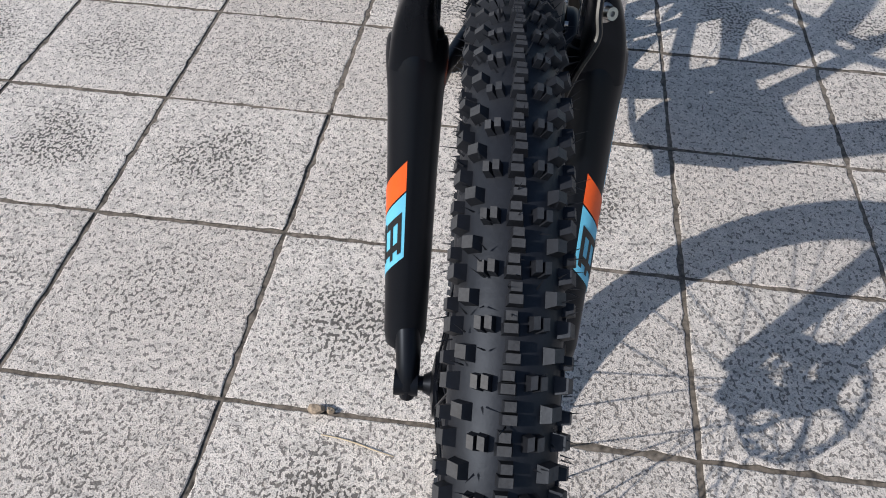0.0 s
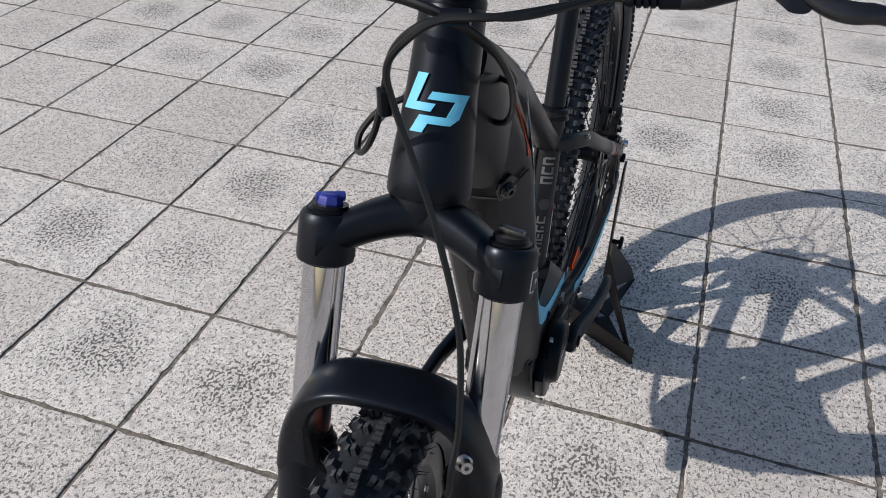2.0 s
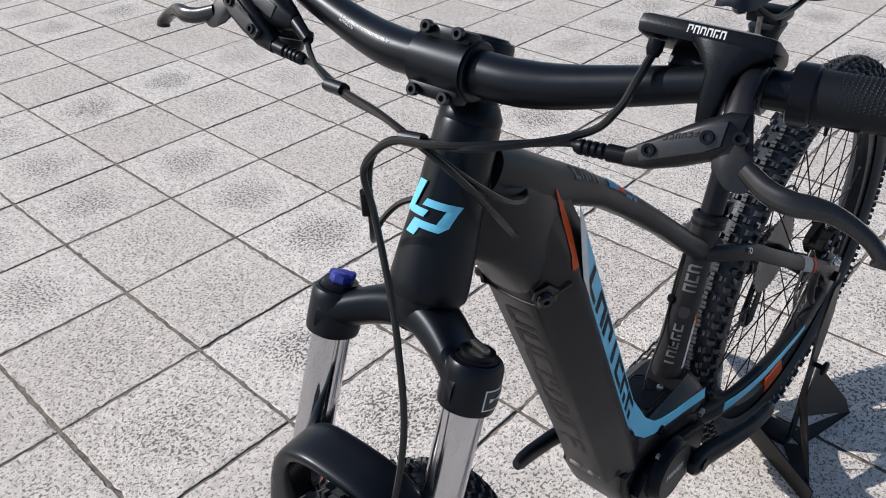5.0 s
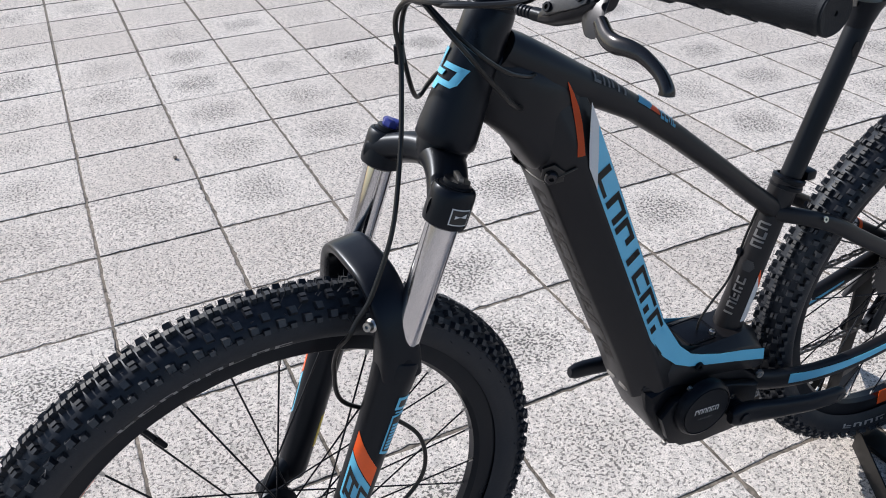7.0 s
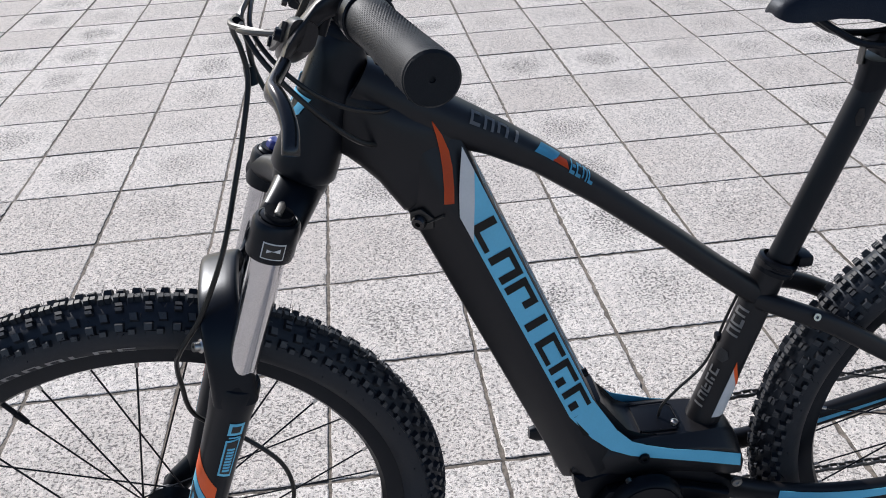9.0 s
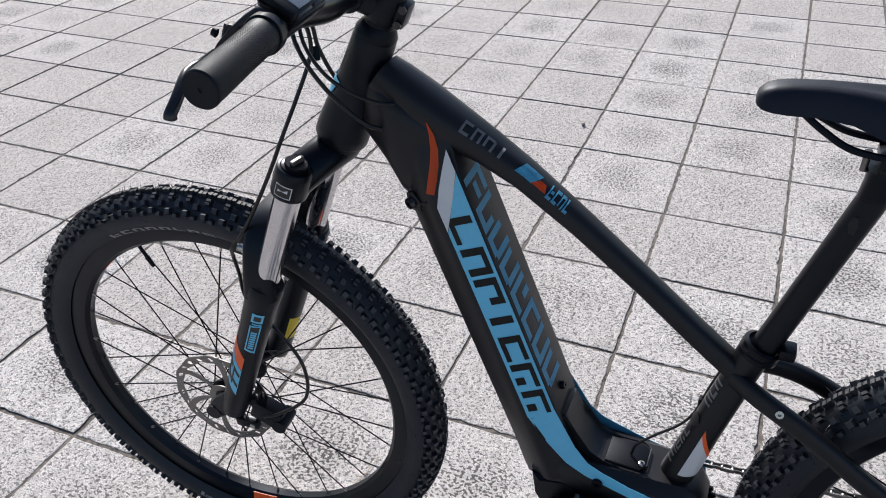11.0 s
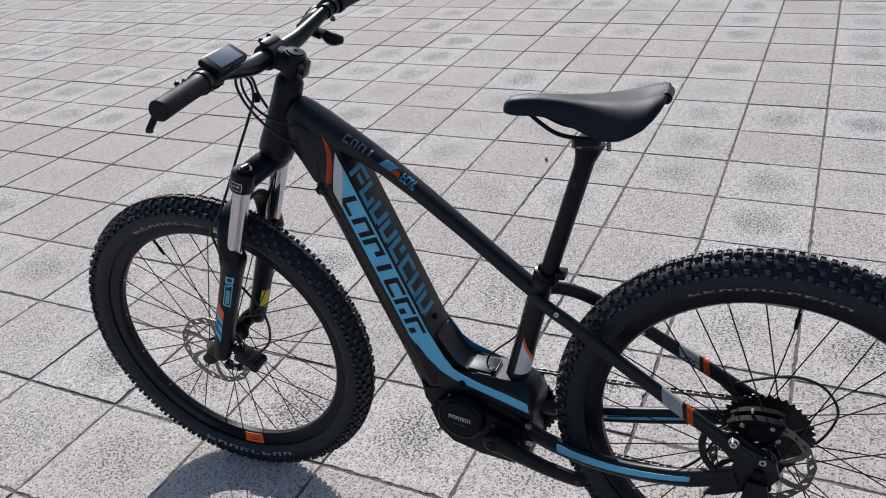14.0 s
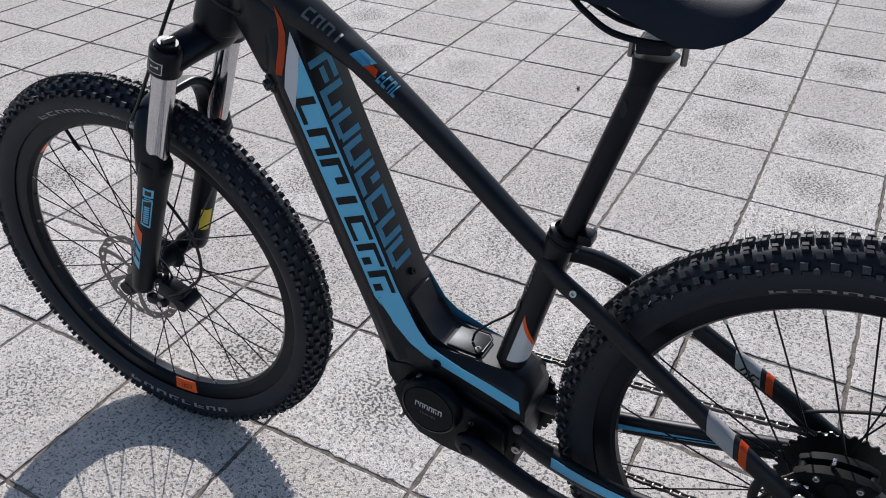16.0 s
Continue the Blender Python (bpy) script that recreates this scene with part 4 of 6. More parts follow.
    # grey script bars up the front left
    mark_row("seat_tube_mark", M_GREYTXT, seat, [3, 6, 7, 5, 4], lambda h, f: sp(h, fr * (48 + 36 * f)), 0.045, 0.112, 0, 1, 0.2)
    hexa = B()
    hexa_pts = [(0.128 + 0.0095 * math.sin(k * math.pi / 3), fr * (62 + 26 * math.cos(k * math.pi / 3))) for k in range(6)]
    fv = [hexa.verts.new(sp(h, a, 0.001)) for h, a in hexa_pts]
    hexa.faces.new(fv)
    bmesh.ops.triangulate(hexa, faces=hexa.faces)
    bmesh.ops.solidify(hexa, geom=hexa.faces[:], thickness=0.0004)
    part("hexagon_mark", hexa, M_SATIN, seat)
    mark_row("seat_tube_mark", M_GREYTXT, seat, [1, 4, 6], lambda h, f: sp(h, fr * (40 + 52 * f)), 0.158, 0.200, 0, 1, 0.2)

    # motor cradle with flat sides
    rings = []
    for y, low, side, top, hw, tw in ((-0.648, 0.392, 0.404, 0.410, 0.0420, 0.039), (-0.625, 0.372, 0.420, 0.432, 0.0465, 0.042), (-0.600, 0.370, 0.428, 0.442, 0.0465, 0.036), (-0.575, 0.376, 0.427, 0.434, 0.0465, 0.033), (-0.530, 0.382, 0.424, 0.4325, 0.0465, 0.031), (-0.480, 0.372, 0.420, 0.4325, 0.0465, 0.030), (-0.456, 0.366, 0.415, 0.431, 0.0465, 0.027), (-0.438, 0.361, 0.407, 0.424, 0.0455, 0.023), (-0.424, 0.358, 0.385, 0.402, 0.042, 0.018)):
        half = [(hw - 0.004, low), (hw, low + 0.006), (hw, side - 0.003), (hw - 0.002, side), (tw + 0.003, top - 0.003), (tw, top)]
        rings.append([V(x, y, z) for x, z in half] + [V(-x, y, z) for x, z in reversed(half)])
    bm = B()
    ring_bridge(bm, rings)
    bmesh.ops.recalc_face_normals(bm, faces=bm.faces)
    cradle = part("motor_cradle", bm, M_FRAME, bike, "charcoal frame cradle over the motor")
    bm = slab(B(), [(-0.625, 0.50), (-0.60, 0.42), (-0.452, 0.410), (-0.446, 0.422), (-0.460, 0.430), (-0.530, 0.431), (-0.560, 0.4325), (-0.580, 0.443), (-0.597, 0.466), (-0.612, 0.500)], 0.056, (0, 0, 0), (0, 1, 0), (0, 0, 1), 0.006)
    part("cradle_fillet", bm, M_FRAME, cradle)
    bm = slab(B(), [(-0.026, -0.022), (0.020, -0.022), (0.026, -0.014), (0.026, 0.014), (0.020, 0.022), (-0.026, 0.022)], 0.006, (0, -0.531, 0.4335), (0, 1, 0), (1, 0, 0), 0.002)
    port = part("charge_port_cover", bm, M_PLASTIC, cradle, "glossy black charge port cover")
    bm = tube(B(), [(0.024, -0.555, 0.4370), (0.024, -0.512, 0.4370), (0.016, -0.504, 0.4370), (-0.016, -0.504, 0.4370), (-0.024, -0.512, 0.4370), (-0.024, -0.555, 0.4370)], 0.0013, 6)
    part("cover_edge", bm, M_PLASTIC, port)
    part("cover_screw", lathe(B(), V(0.016, -0.511, 0.436), UP, [(0, 0.004), (0.002, 0.004), (0.002, 0.006), (0.0045, 0.005), (0.005, 0.0), (0, 0)], 12), M_STEEL, port)
    for y, z in ((-0.559, 0.417), (-0.431, 0.352), (-0.431, 0.312)):
        bm = lathe(B(), V(0.0478 if y < -0.5 else 0.0462, y, z), LEFT, [(0.0, 0.002), (0.003, 0.002), (0.003, 0.004), (0.0065, 0.004), (0.007, 0.0), (0.0, 0.0)], 16)
        part("cradle_bolt", bm, M_ANOD if y < -0.5 else M_STEEL, cradle)

    # stays
    def stay(name, pts, ru, rv, label=""):
        pts = spline(pts, 4)
        secs = []
        for i, p in enumerate(pts):
            t = (pts[min(i + 1, len(pts) - 1)] - pts[max(i - 1, 0)]).normalized()
            u = (LEFT - t * LEFT.dot(t)).normalized()
            secs.append((p, u, t.cross(u), ru, rv, 2.8))
        return part(name, loft(B(), secs, 20), M_FRAME, bike, label)
    for sg in (-1, 1):
        ss = [V(sg * 0.010, -0.428, 0.612), V(sg * 0.032, -0.397, 0.608), V(sg * 0.045, -0.348, 0.589), V(sg * 0.053, -0.28, 0.548), V(sg * 0.060, -0.20, 0.501), V(sg * 0.065, -0.14, 0.466), V(sg * 0.068, -0.09, 0.437), V(sg * 0.069, -0.055, 0.416)]
        back = 0.007 if sg < 0 else 0.002
        if sg < 0:
            ss = [p + UP * 0.007 * min(1, max(0, (p.y + 0.394) / 0.1)) for p in ss]
        o = stay("seat_stay", ss, 0.0085, 0.0115, "charcoal seat stay")
        n2 = V(0, 0.64, 0.77)

        def sspt(y, v, lift=0.009, side=1):
            y += back
            z = float(np.interp(y, [p.y for p in ss], [p.z for p in ss]))
            x = float(np.interp(y, [p.y for p in ss], [abs(p.x) for p in ss])) + lift * side
            return V(sg * x, y, z) + n2 * v
        for sd in (1, -1):
            def band(s0, s1):
                rows = []
                for th in np.linspace(-76, 90, 9):
                    ct, st_ = math.cos(radians(th)), math.sin(radians(th))
                    xx = 0.0091 * max(0.0, ct) ** 0.714
                    vv = 0.0121 * math.copysign(abs(st_) ** 0.714, st_)
                    rows.append([sspt(y + 0.010 - 0.85 * vv, vv, xx, sd) for y in np.linspace(s0, s1, 4)])
                return sheet(rows, 0.0003 * sg * sd)
            part("white_patch", band(-0.206, -0.172), M_WHITE, o)
            part("orange_patch", band(-0.165, -0.155), M_ORANGE, o)
            if sg < 0:
                bm = marks(B(), [6, 5], lambda s, f: sspt(s, -0.005 + 0.010 * f, 0.0096, sd), -0.187, -0.164, 0, 1, 0.2, 0.0003)
                part("patch_mark", bm, M_DARKPRINT, o)
        bm = lathe(B(), V(sg * 0.041, -0.375, 0.604), V(sg, 0, 0.4).normalized(), [(0.0, 0.007), (0.002, 0.007), (0.002, 0.010), (0.0045, 0.010), (0.0045, 0.0), (0.0, 0.0)], 12)
        part("stay_bolt", bm, M_STEEL, o)
    cl = [V(0.034, -0.445, 0.335), V(0.046, -0.39, 0.324), V(0.055, -0.32, 0.317), V(0.062, -0.24, 0.321), V(0.067, -0.16, 0.337), V(0.069, -0.115, 0.354), V(0.069, -0.07, 0.374)]
    crr = [V(-0.034, -0.445, 0.335), V(-0.050, -0.37, 0.326), V(-0.060, -0.28, 0.336), V(-0.064, -0.19, 0.356), V(-0.068, -0.09, 0.380), V(-0.068, -0.045, 0.388)]
    left_cs = stay("chain_stay", cl, 0.0095, 0.0165, "charcoal chain stay with a sky-blue stripe")
    right_cs = stay("chain_stay", crr, 0.0095, 0.0165, "charcoal chain stay with a sky-blue stripe")
    for pts, o, sd, lo, hi in ((cl, left_cs, 1, -0.004, 0.0145), (crr, right_cs, 1, -0.006, 0.006), (crr, right_cs, -1, -0.006, 0.006)):
        ea, eb = [], []
        for y in np.linspace(-0.375 if o is left_cs else -0.36, -0.140 if o is left_cs else -0.145, 10):
            ys = [p.y for p in spline(pts, 6)]
            z = float(np.interp(y, ys, [p.z for p in spline(pts, 6)]))
            x = float(np.interp(y, ys, [p.x for p in spline(pts, 6)])) + 0.0102 * sd
            f = (y + 0.375) / 0.23
            ea.append(V(x, y, z + lo + 0.004 * f))
            eb.append(V(x, y, z + hi - 0.004 * f))
        part("blue_stripe", strip(B(), ea, eb, 0.0005 * sd), M_BLUE, o)
    # dropouts
    for sg in (-1, 1):
        oy = [(-0.120, 0.442), (-0.085, 0.450), (-0.045, 0.432), (-0.015, 0.420), (-0.006, 0.390), (-0.018, 0.370), (-0.055, 0.348), (-0.095, 0.324), (-0.118, 0.318), (-0.104, 0.342), (-0.078, 0.366), (-0.074, 0.402), (-0.092, 0.424)]
        bm = slab(B(), oy, 0.009, (sg * 0.069, 0, 0), (0, 1, 0), (0, 0, 1), 0.002)
        drop = part("dropout", bm, M_FRAME, bike)
        brace = spline([V(sg * 0.069, -0.122, 0.456), V(sg * 0.069, -0.127, 0.425), V(sg * 0.069, -0.120, 0.394), V(sg * 0.069, -0.100, 0.370)], 4)
        if sg > 0:
            part("stay_brace", tube(B(), brace, 0.0058, 12), M_FRAME, drop)


build_frame()


def build_seat():
    bm = tube(B(), [(0, -0.409, 0.640), (0, -0.337, 0.880)], 0.0148, 32)
    post = part("seat_post", bm, M_BLACK, bike, "matt black alloy seat post")
    d = V(0, 0.075, 0.240).normalized()
    bm = lathe(B(), V(0, -0.4095, 0.643), d, [(0.0185, 0.0), (0.0225, 0.001), (0.0225, 0.006), (0.0212, 0.007), (0.0212, 0.010), (0.0225, 0.011), (0.0225, 0.016), (0.0185, 0.018)], 32, True)
    box(bm, V(0.004, -0.380, 0.660), (0.024, 0.018, 0.014), None, 0.004)
    part("seat_clamp", bm, M_ANOD, bike, "black seat post clamp with a bolt")
    lg = B()
    fv = [lg.verts.new(V(0.0152 * math.cos(radians(-8 + 9 * math.cos(k * math.pi / 3) * 2)), -0.354 + 0.0152 * math.sin(radians(-8 + 18 * math.cos(k * math.pi / 3))), 0.832 + 0.011 * math.sin(k * math.pi / 3))) for k in range(6)]
    lg.faces.new(fv)
    bmesh.ops.solidify(lg, geom=lg.faces[:], thickness=0.0004)
    part("hexagon_mark", lg, M_SATIN, post)
    turn = Matrix.Translation((0.0, -0.346, 0.951)) @ Matrix.Rotation(radians(3.5), 4, "Z") @ Matrix.Rotation(radians(-1.0), 4, "X") @ Matrix.Diagonal((1, 0.92, 1, 1)) @ Matrix.Translation((0, 0.336, -0.95))

    def turned(bm):
        bmesh.ops.transform(bm, matrix=turn, verts=bm.verts)
        return bm
    # saddle stations from nose to tail: y, crown height, half width, skirt drop
    st = [(-0.467, 0.943, 0.007, 0.003), (-0.4655, 0.949, 0.0135, 0.010), (-0.460, 0.954, 0.0185, 0.017), (-0.450, 0.958, 0.0215, 0.022), (-0.435, 0.9605, 0.0225, 0.0245), (-0.405, 0.963, 0.023, 0.0255), (-0.375, 0.964, 0.027, 0.028), (-0.345, 0.964, 0.035, 0.036), (-0.315, 0.965, 0.048, 0.043), (-0.29, 0.967, 0.062, 0.046), (-0.265, 0.970, 0.073, 0.043), (-0.245, 0.974, 0.078, 0.037), (-0.228, 0.978, 0.077, 0.030), (-0.215, 0.982, 0.068, 0.022), (-0.207, 0.983, 0.052, 0.014), (-0.203, 0.981, 0.030, 0.007)]
    bm = B()
    rings = []
    n = 20
    for y, zc, hw, drop in st:
        ring = []
        chan = 0.0045 * max(0.0, min(1.0, (y + 0.40) / 0.08)) * (1 + 1.3 * max(0.0, min(1.0, (y + 0.27) / 0.05)))
        for k in range(n + 1):
            a = math.pi * k / n
            c = math.cos(a)
            x = hw * math.copysign(abs(c) ** 0.72, c)
            e = abs(c)
            zz = zc - drop * e ** 3.2 - chan * math.exp(-(x / 0.012) ** 2)
            ring.append(V(x, y, zz))
        for k in range(1, n):
            c = math.cos(math.pi - math.pi * k / n)
            x = hw * 0.93 * math.copysign(abs(c) ** 0.8, c)
            ring.append(V(x, y, zc - drop * (0.55 + 0.40 * abs(c) ** 2)))
        rings.append(ring)
    ring_bridge(bm, rings)
    bmesh.ops.recalc_face_normals(bm, faces=bm.faces)
    saddle = part("saddle", turned(bm), M_VINYL, bike, "black padded saddle with a smooth vinyl cover")
    # fine ribs on the nose
    bm = B()
    for k in range(9):
        y = -0.458 + 0.0042 * k
        hw = float(np.interp(y, [s[0] for s in st], [s[2] for s in st]))
        zc = float(np.interp(y, [s[0] for s in st], [s[1] for s in st]))
        dr = float(np.interp(y, [s[0] for s in st], [s[3] for s in st]))
        pts = [V(sx, y, zc + 0.0004 - dr * (abs(sx) / hw) ** 4.4) for sx in np.linspace(-0.35 * hw, -0.93 * hw, 6)]
        tube(bm, pts, 0.0006, 5)
    part("nose_rib", turned(bm), M_GREYTXT, saddle)
    bm = cyl(B(), V(-0.016, -0.205, 0.974), V(0.016, -0.205, 0.974), 0.0085, n=18)
    part("tail_bumper", turned(bm), M_PLASTIC, saddle)
    bm = slab(B(), [(-0.43, 0.014), (-0.36, 0.020), (-0.30, 0.040), (-0.25, 0.050), (-0.235, 0.035), (-0.235, -0.035), (-0.25, -0.050), (-0.30, -0.040), (-0.36, -0.020), (-0.43, -0.014)], 0.006, (0, 0, 0.941), (0, 1, 0), (1, 0, 0), 0.002)
    part("saddle_shell", turned(bm), M_PLASTIC, saddle)
    for sg in (-1, 1):
        bm = tube(B(), spline([(sg * 0.008, -0.43, 0.942), (sg * 0.016, -0.40, 0.924), (sg * 0.021, -0.365, 0.910), (sg * 0.022, -0.31, 0.908), (sg * 0.030, -0.27, 0.922), (sg * 0.036, -0.245, 0.945)]), 0.0036, 8)
        part("saddle_rail", turned(bm), M_ANOD, saddle, "black saddle rail")
    bm = loft(B(), [(V(0, -0.345, 0.855), LEFT, V(0, 1, 0), 0.0145, 0.0145, 2), (V(0, -0.338, 0.876), LEFT, V(0, 1, 0), 0.016, 0.019, 2.4), (V(0, -0.334, 0.890), LEFT, V(0, 1, 0), 0.020, 0.023, 3)], 24)
    box(bm, (0, -0.333, 0.902), (0.044, 0.036, 0.012), Matrix.Rotation(radians(6), 3, "X"), 0.003)
    clamp = part("saddle_clamp", bm, M_ANOD, saddle)
    for y in (-0.360, -0.306):
        part("clamp_bolt", cyl(B(), (0, y, 0.905), (0, y, 0.884), 0.0035, n=10), M_ROTOR, clamp)


build_seat()

BAR_C = on_axis(-0.041, 0.040)
LIFT = {1: 0.006, -1: 0.005}
OFF = 0.006                                      # the bar sits a little to the left in its clamp


def bar(x):
    s = abs(x)
    f = min(1, max(0, (s - 0.040) / 0.165))
    f = f * f * (3 - 2 * f)
    return BAR_C + LEFT * x - AXIS * (0.030 * f + max(0, s - 0.15) * 0.088) - FWD * (max(0, s - 0.05) * 0.118 - 0.012 * f)


def build_cockpit():
    bm = lathe(B(), AXIS_TOP, -AXIS, [(0.0, 0.003), (0.0245, 0.003), (0.0245, 0.008), (0.0205, 0.016), (0.0182, 0.019), (0.0, 0.019)], 36)
    part("headset_cover", steered(bm), M_ANOD, bike)
    for k in range(2):
        bm = lathe(B(), on_axis(-0.0185 - 0.003 * k), -AXIS, [(0.0, 0.0), (0.0180, 0.0), (0.0183, 0.001), (0.0183, 0.0038), (0.0180, 0.0046), (0.0, 0.0046)], 32)
        part("headset_spacer", steered(bm), M_ANOD, bike)
    bm = lathe(B(), on_axis(-0.024), -AXIS, [(0.0, 0.0), (0.0190, 0.0), (0.0200, 0.002), (0.0200, 0.036), (0.0185, 0.039), (0.0, 0.039)], 32)
    box(bm, on_axis(-0.041, -0.020), (0.024, 0.016, 0.030), Matrix((LEFT, -FWD, -AXIS)).transposed(), 0.005)
    loft(bm, [(on_axis(-0.041, 0.0), LEFT, AXIS, 0.0185, 0.0175, 3), (on_axis(-0.041, 0.030), LEFT, AXIS, 0.0225, 0.0185, 3)], 24)
    tube(bm, [BAR_C - LEFT * 0.0245, BAR_C - LEFT * 0.023, BAR_C + LEFT * 0.023, BAR_C + LEFT * 0.0245], [0.0200, 0.0212, 0.0212, 0.0200], 32)
    stem = part("stem", steered(bm), M_BLACK, bike, "black four-bolt stem")
    bm = B()
    tube(bm, [BAR_C + FWD * 0.0022 - LEFT * 0.0225, BAR_C + FWD * 0.0022 + LEFT * 0.0225], 0.0214, 32)
    for sz in (-1, 1):
        box(bm, BAR_C + AXIS * 0.0195 * sz + FWD * 0.009, (0.044, 0.016, 0.011), Matrix((LEFT, -FWD, -AXIS)).transposed(), 0.004)
    plate = part("stem_faceplate", steered(bm), M_BLACK, stem)
    for sx in (-1, 1):
        for sz in (-1, 1):
            c = BAR_C + LEFT * 0.0135 * sx + AXIS * 0.0218 * sz + FWD * 0.0175
            bm = lathe(B(), c, FWD, [(0.0, 0.0015), (0.0022, 0.0015), (0.0022, 0.0045), (0.0042, 0.0045), (0.0046, 0.0035), (0.0046, 0.0), (0.0, 0.0)], 16)
            part("stem_bolt", steered(bm), M_LEVER, stem)
    for k in (-1, 1):
        bm = cyl(B(), on_axis(-0.041 + 0.009 * k, -0.022, 0.008), on_axis(-0.041 + 0.009 * k, -0.022, 0.0155), 0.0045, n=12)
        part("pinch_bolt", steered(bm), M_LEVER, stem)
    bm = lathe(B(), on_axis(-0.062), -AXIS, [(0.0, 0.002), (0.004, 0.002), (0.004, 0.004), (0.014, 0.0035), (0.0165, 0.001), (0.0165, 0.0), (0.0, 0.0)], 28)
    part("top_cap", steered(bm), M_ANOD, stem)
    xs = [OFF - 0.342 + 0.684 * k / 64 for k in range(65)]
    rad = [0.0159 if abs(x) < 0.060 else max(0.0112, 0.0159 - (abs(x) - 0.060) * 0.045) for x in xs]
    hb = part("handlebar", steered(tube(B(), [bar(x) for x in xs], rad, 28)), M_BLACK, bike, "matt black riser handlebar")
    # small grey print on the right half of the bar
    def bp(x, a):
        p = bar(x)
        r = float(np.interp(abs(x), [0.06, 0.16], [0.0162, 0.0120]))
        return p + (FWD * math.cos(a) - AXIS * math.sin(a)) * (r + 0.0003)
    bm = marks(B(), [0, 2, 3, 5, 1, 4, 6, 3, 4, 1, 6, 4, 2, 6, 4, 6, 0, 7], lambda x, f: bp(x, 0.22 + 0.13 * f), -0.100, -0.046, 0, 1, 0.25, 0.0003)
    part("bar_print", steered(bm), M_PRINT, hb)
    bm = marks(B(), [7, 1, 6, 4, 3, 7], lambda x, f: bp(x, 0.02 + 0.13 * f), -0.100, -0.084, 0, 1, 0.25, 0.0003)
    part("bar_print", steered(bm), M_PRINT, hb)

    for sg in (-1, 1):
        # grip with a fine knurl and ribs below
        pts = [bar(sg * x + OFF) for x in np.linspace(0.226, 0.344, 10)]
        bm = tube(B(), pts, [0.0156, 0.0149, 0.0147, 0.0147, 0.0147, 0.0148, 0.0149, 0.0150, 0.0152, 0.0146], 32)
        grip = part("grip", steered(bm), M_GRIP, bike, "black rubber lock-on grip")
        bm = B()
        for k in range(42):
            for j in range(30):
                x = 0.233 + 0.00248 * k
                a = radians(-20 + 220 * (j + 0.5 * (k % 2)) / 30)
                c = bar(sg * x + OFF)
                dr = -AXIS * math.sin(a) + FWD * math.cos(a)
                tg = AXIS * math.cos(a) + FWD * math.sin(a)
                p0 = c + dr * 0.0146
                base = [bm.verts.new(p0 + LEFT * sg * 0.0011), bm.verts.new(p0 + tg * 0.0013), bm.verts.new(p0 - LEFT * sg * 0.0011), bm.verts.new(p0 - tg * 0.0013)]
                tip = bm.verts.new(c + dr * 0.0151)
                for e in range(4):
                    bm.faces.new((base[e], base[(e + 1) % 4], tip))
        bmesh.ops.recalc_face_normals(bm, faces=bm.faces)
        part("knurl", steered(bm), M_GRIP, grip)
        bm = B()
        for k in range(5):
            c = bar(sg * (0.246 + 0.0205 * k) + OFF)
            box(bm, c + AXIS * 0.0122 - FWD * 0.001, (0.0196, 0.0115, 0.0055), Matrix((LEFT, -FWD, -AXIS)).transposed(), 0.0015)
        part("grip_pad", steered(bm), M_GRIP, grip)
        bm = tube(B(), [bar(sg * q + OFF) for q in (0.2155, 0.2165, 0.2270, 0.2280)], [0.0160, 0.0174, 0.0174, 0.0165], 32)
        part("lock_ring", steered(bm), M_ANOD, grip)
        bm = lathe(B(), bar(sg * 0.343 + OFF), LEFT * sg, [(0.0, 0.0006), (0.0016, 0.0006), (0.0018, 0.0022), (0.0138, 0.0026), (0.0152, 0.0010), (0.0152, -0.002), (0.0, -0.002)], 32)
        part("grip_end", steered(bm), M_GRIP, grip)
        # hydraulic brake lever
        c = bar(sg * (0.204 if sg > 0 else 0.198))
        S = LEFT * sg

        def at(ahead, down, side):
            return c + FWD * ahead + AXIS * (down - LIFT[sg] * min(1, max(0, (down + 0.005) / 0.03))) + S * side
        bm = tube(B(), [c - S * 0.0065, c - S * 0.0055, c + S * 0.0055, c + S * 0.0065], [0.0132, 0.0144, 0.0144, 0.0132], 28)
        loft(bm, [(at(0.009, -0.005, 0), S, AXIS, 0.0060, 0.009, 3), (at(0.019, 0.004, 0), S, AXIS, 0.0064, 0.011, 3), (at(0.027, 0.019, 0.001), S, AXIS, 0.0068, 0.012, 3), (at(0.034, 0.034, 0.005), S, AXIS, 0.0095, 0.0125, 3), (at(0.039, 0.046, 0.010), S, AXIS, 0.0105, 0.010, 3), (at(0.041, 0.055, 0.016), S, AXIS, 0.008, 0.006, 2.6)], 20)
        body = [(at(0.030, 0.030, 0.010), 0.009, 0.010), (at(0.032, 0.035, 0.0), 0.0105, 0.0135), (at(0.032, 0.045, -0.018), 0.0098, 0.0125), (at(0.031, 0.055, -0.036), 0.0085, 0.0095), (at(0.031, 0.061, -0.050), 0.0056, 0.0056)]
        loft(bm, [(p, FWD, AXIS, ru, rv, 3.2) for p, ru, rv in body], 20)
        lever = part("brake_lever", steered(bm), M_LEVERBODY, bike, "black hydraulic brake lever with reservoir")
        # reservoir lid with two screws, and the pivot screw
        f2 = c + FWD * 0.0420 - AXIS * LIFT[sg]
        lid = [(0.003, 0.026), (0.003, 0.040), (-0.006, 0.046), (-0.038, 0.060), (-0.042, 0.052), (-0.008, 0.032)]
        bm = slab(B(), [(sg * p, -q) for p, q in lid], 0.004, f2, LEFT, -AXIS, 0.001)
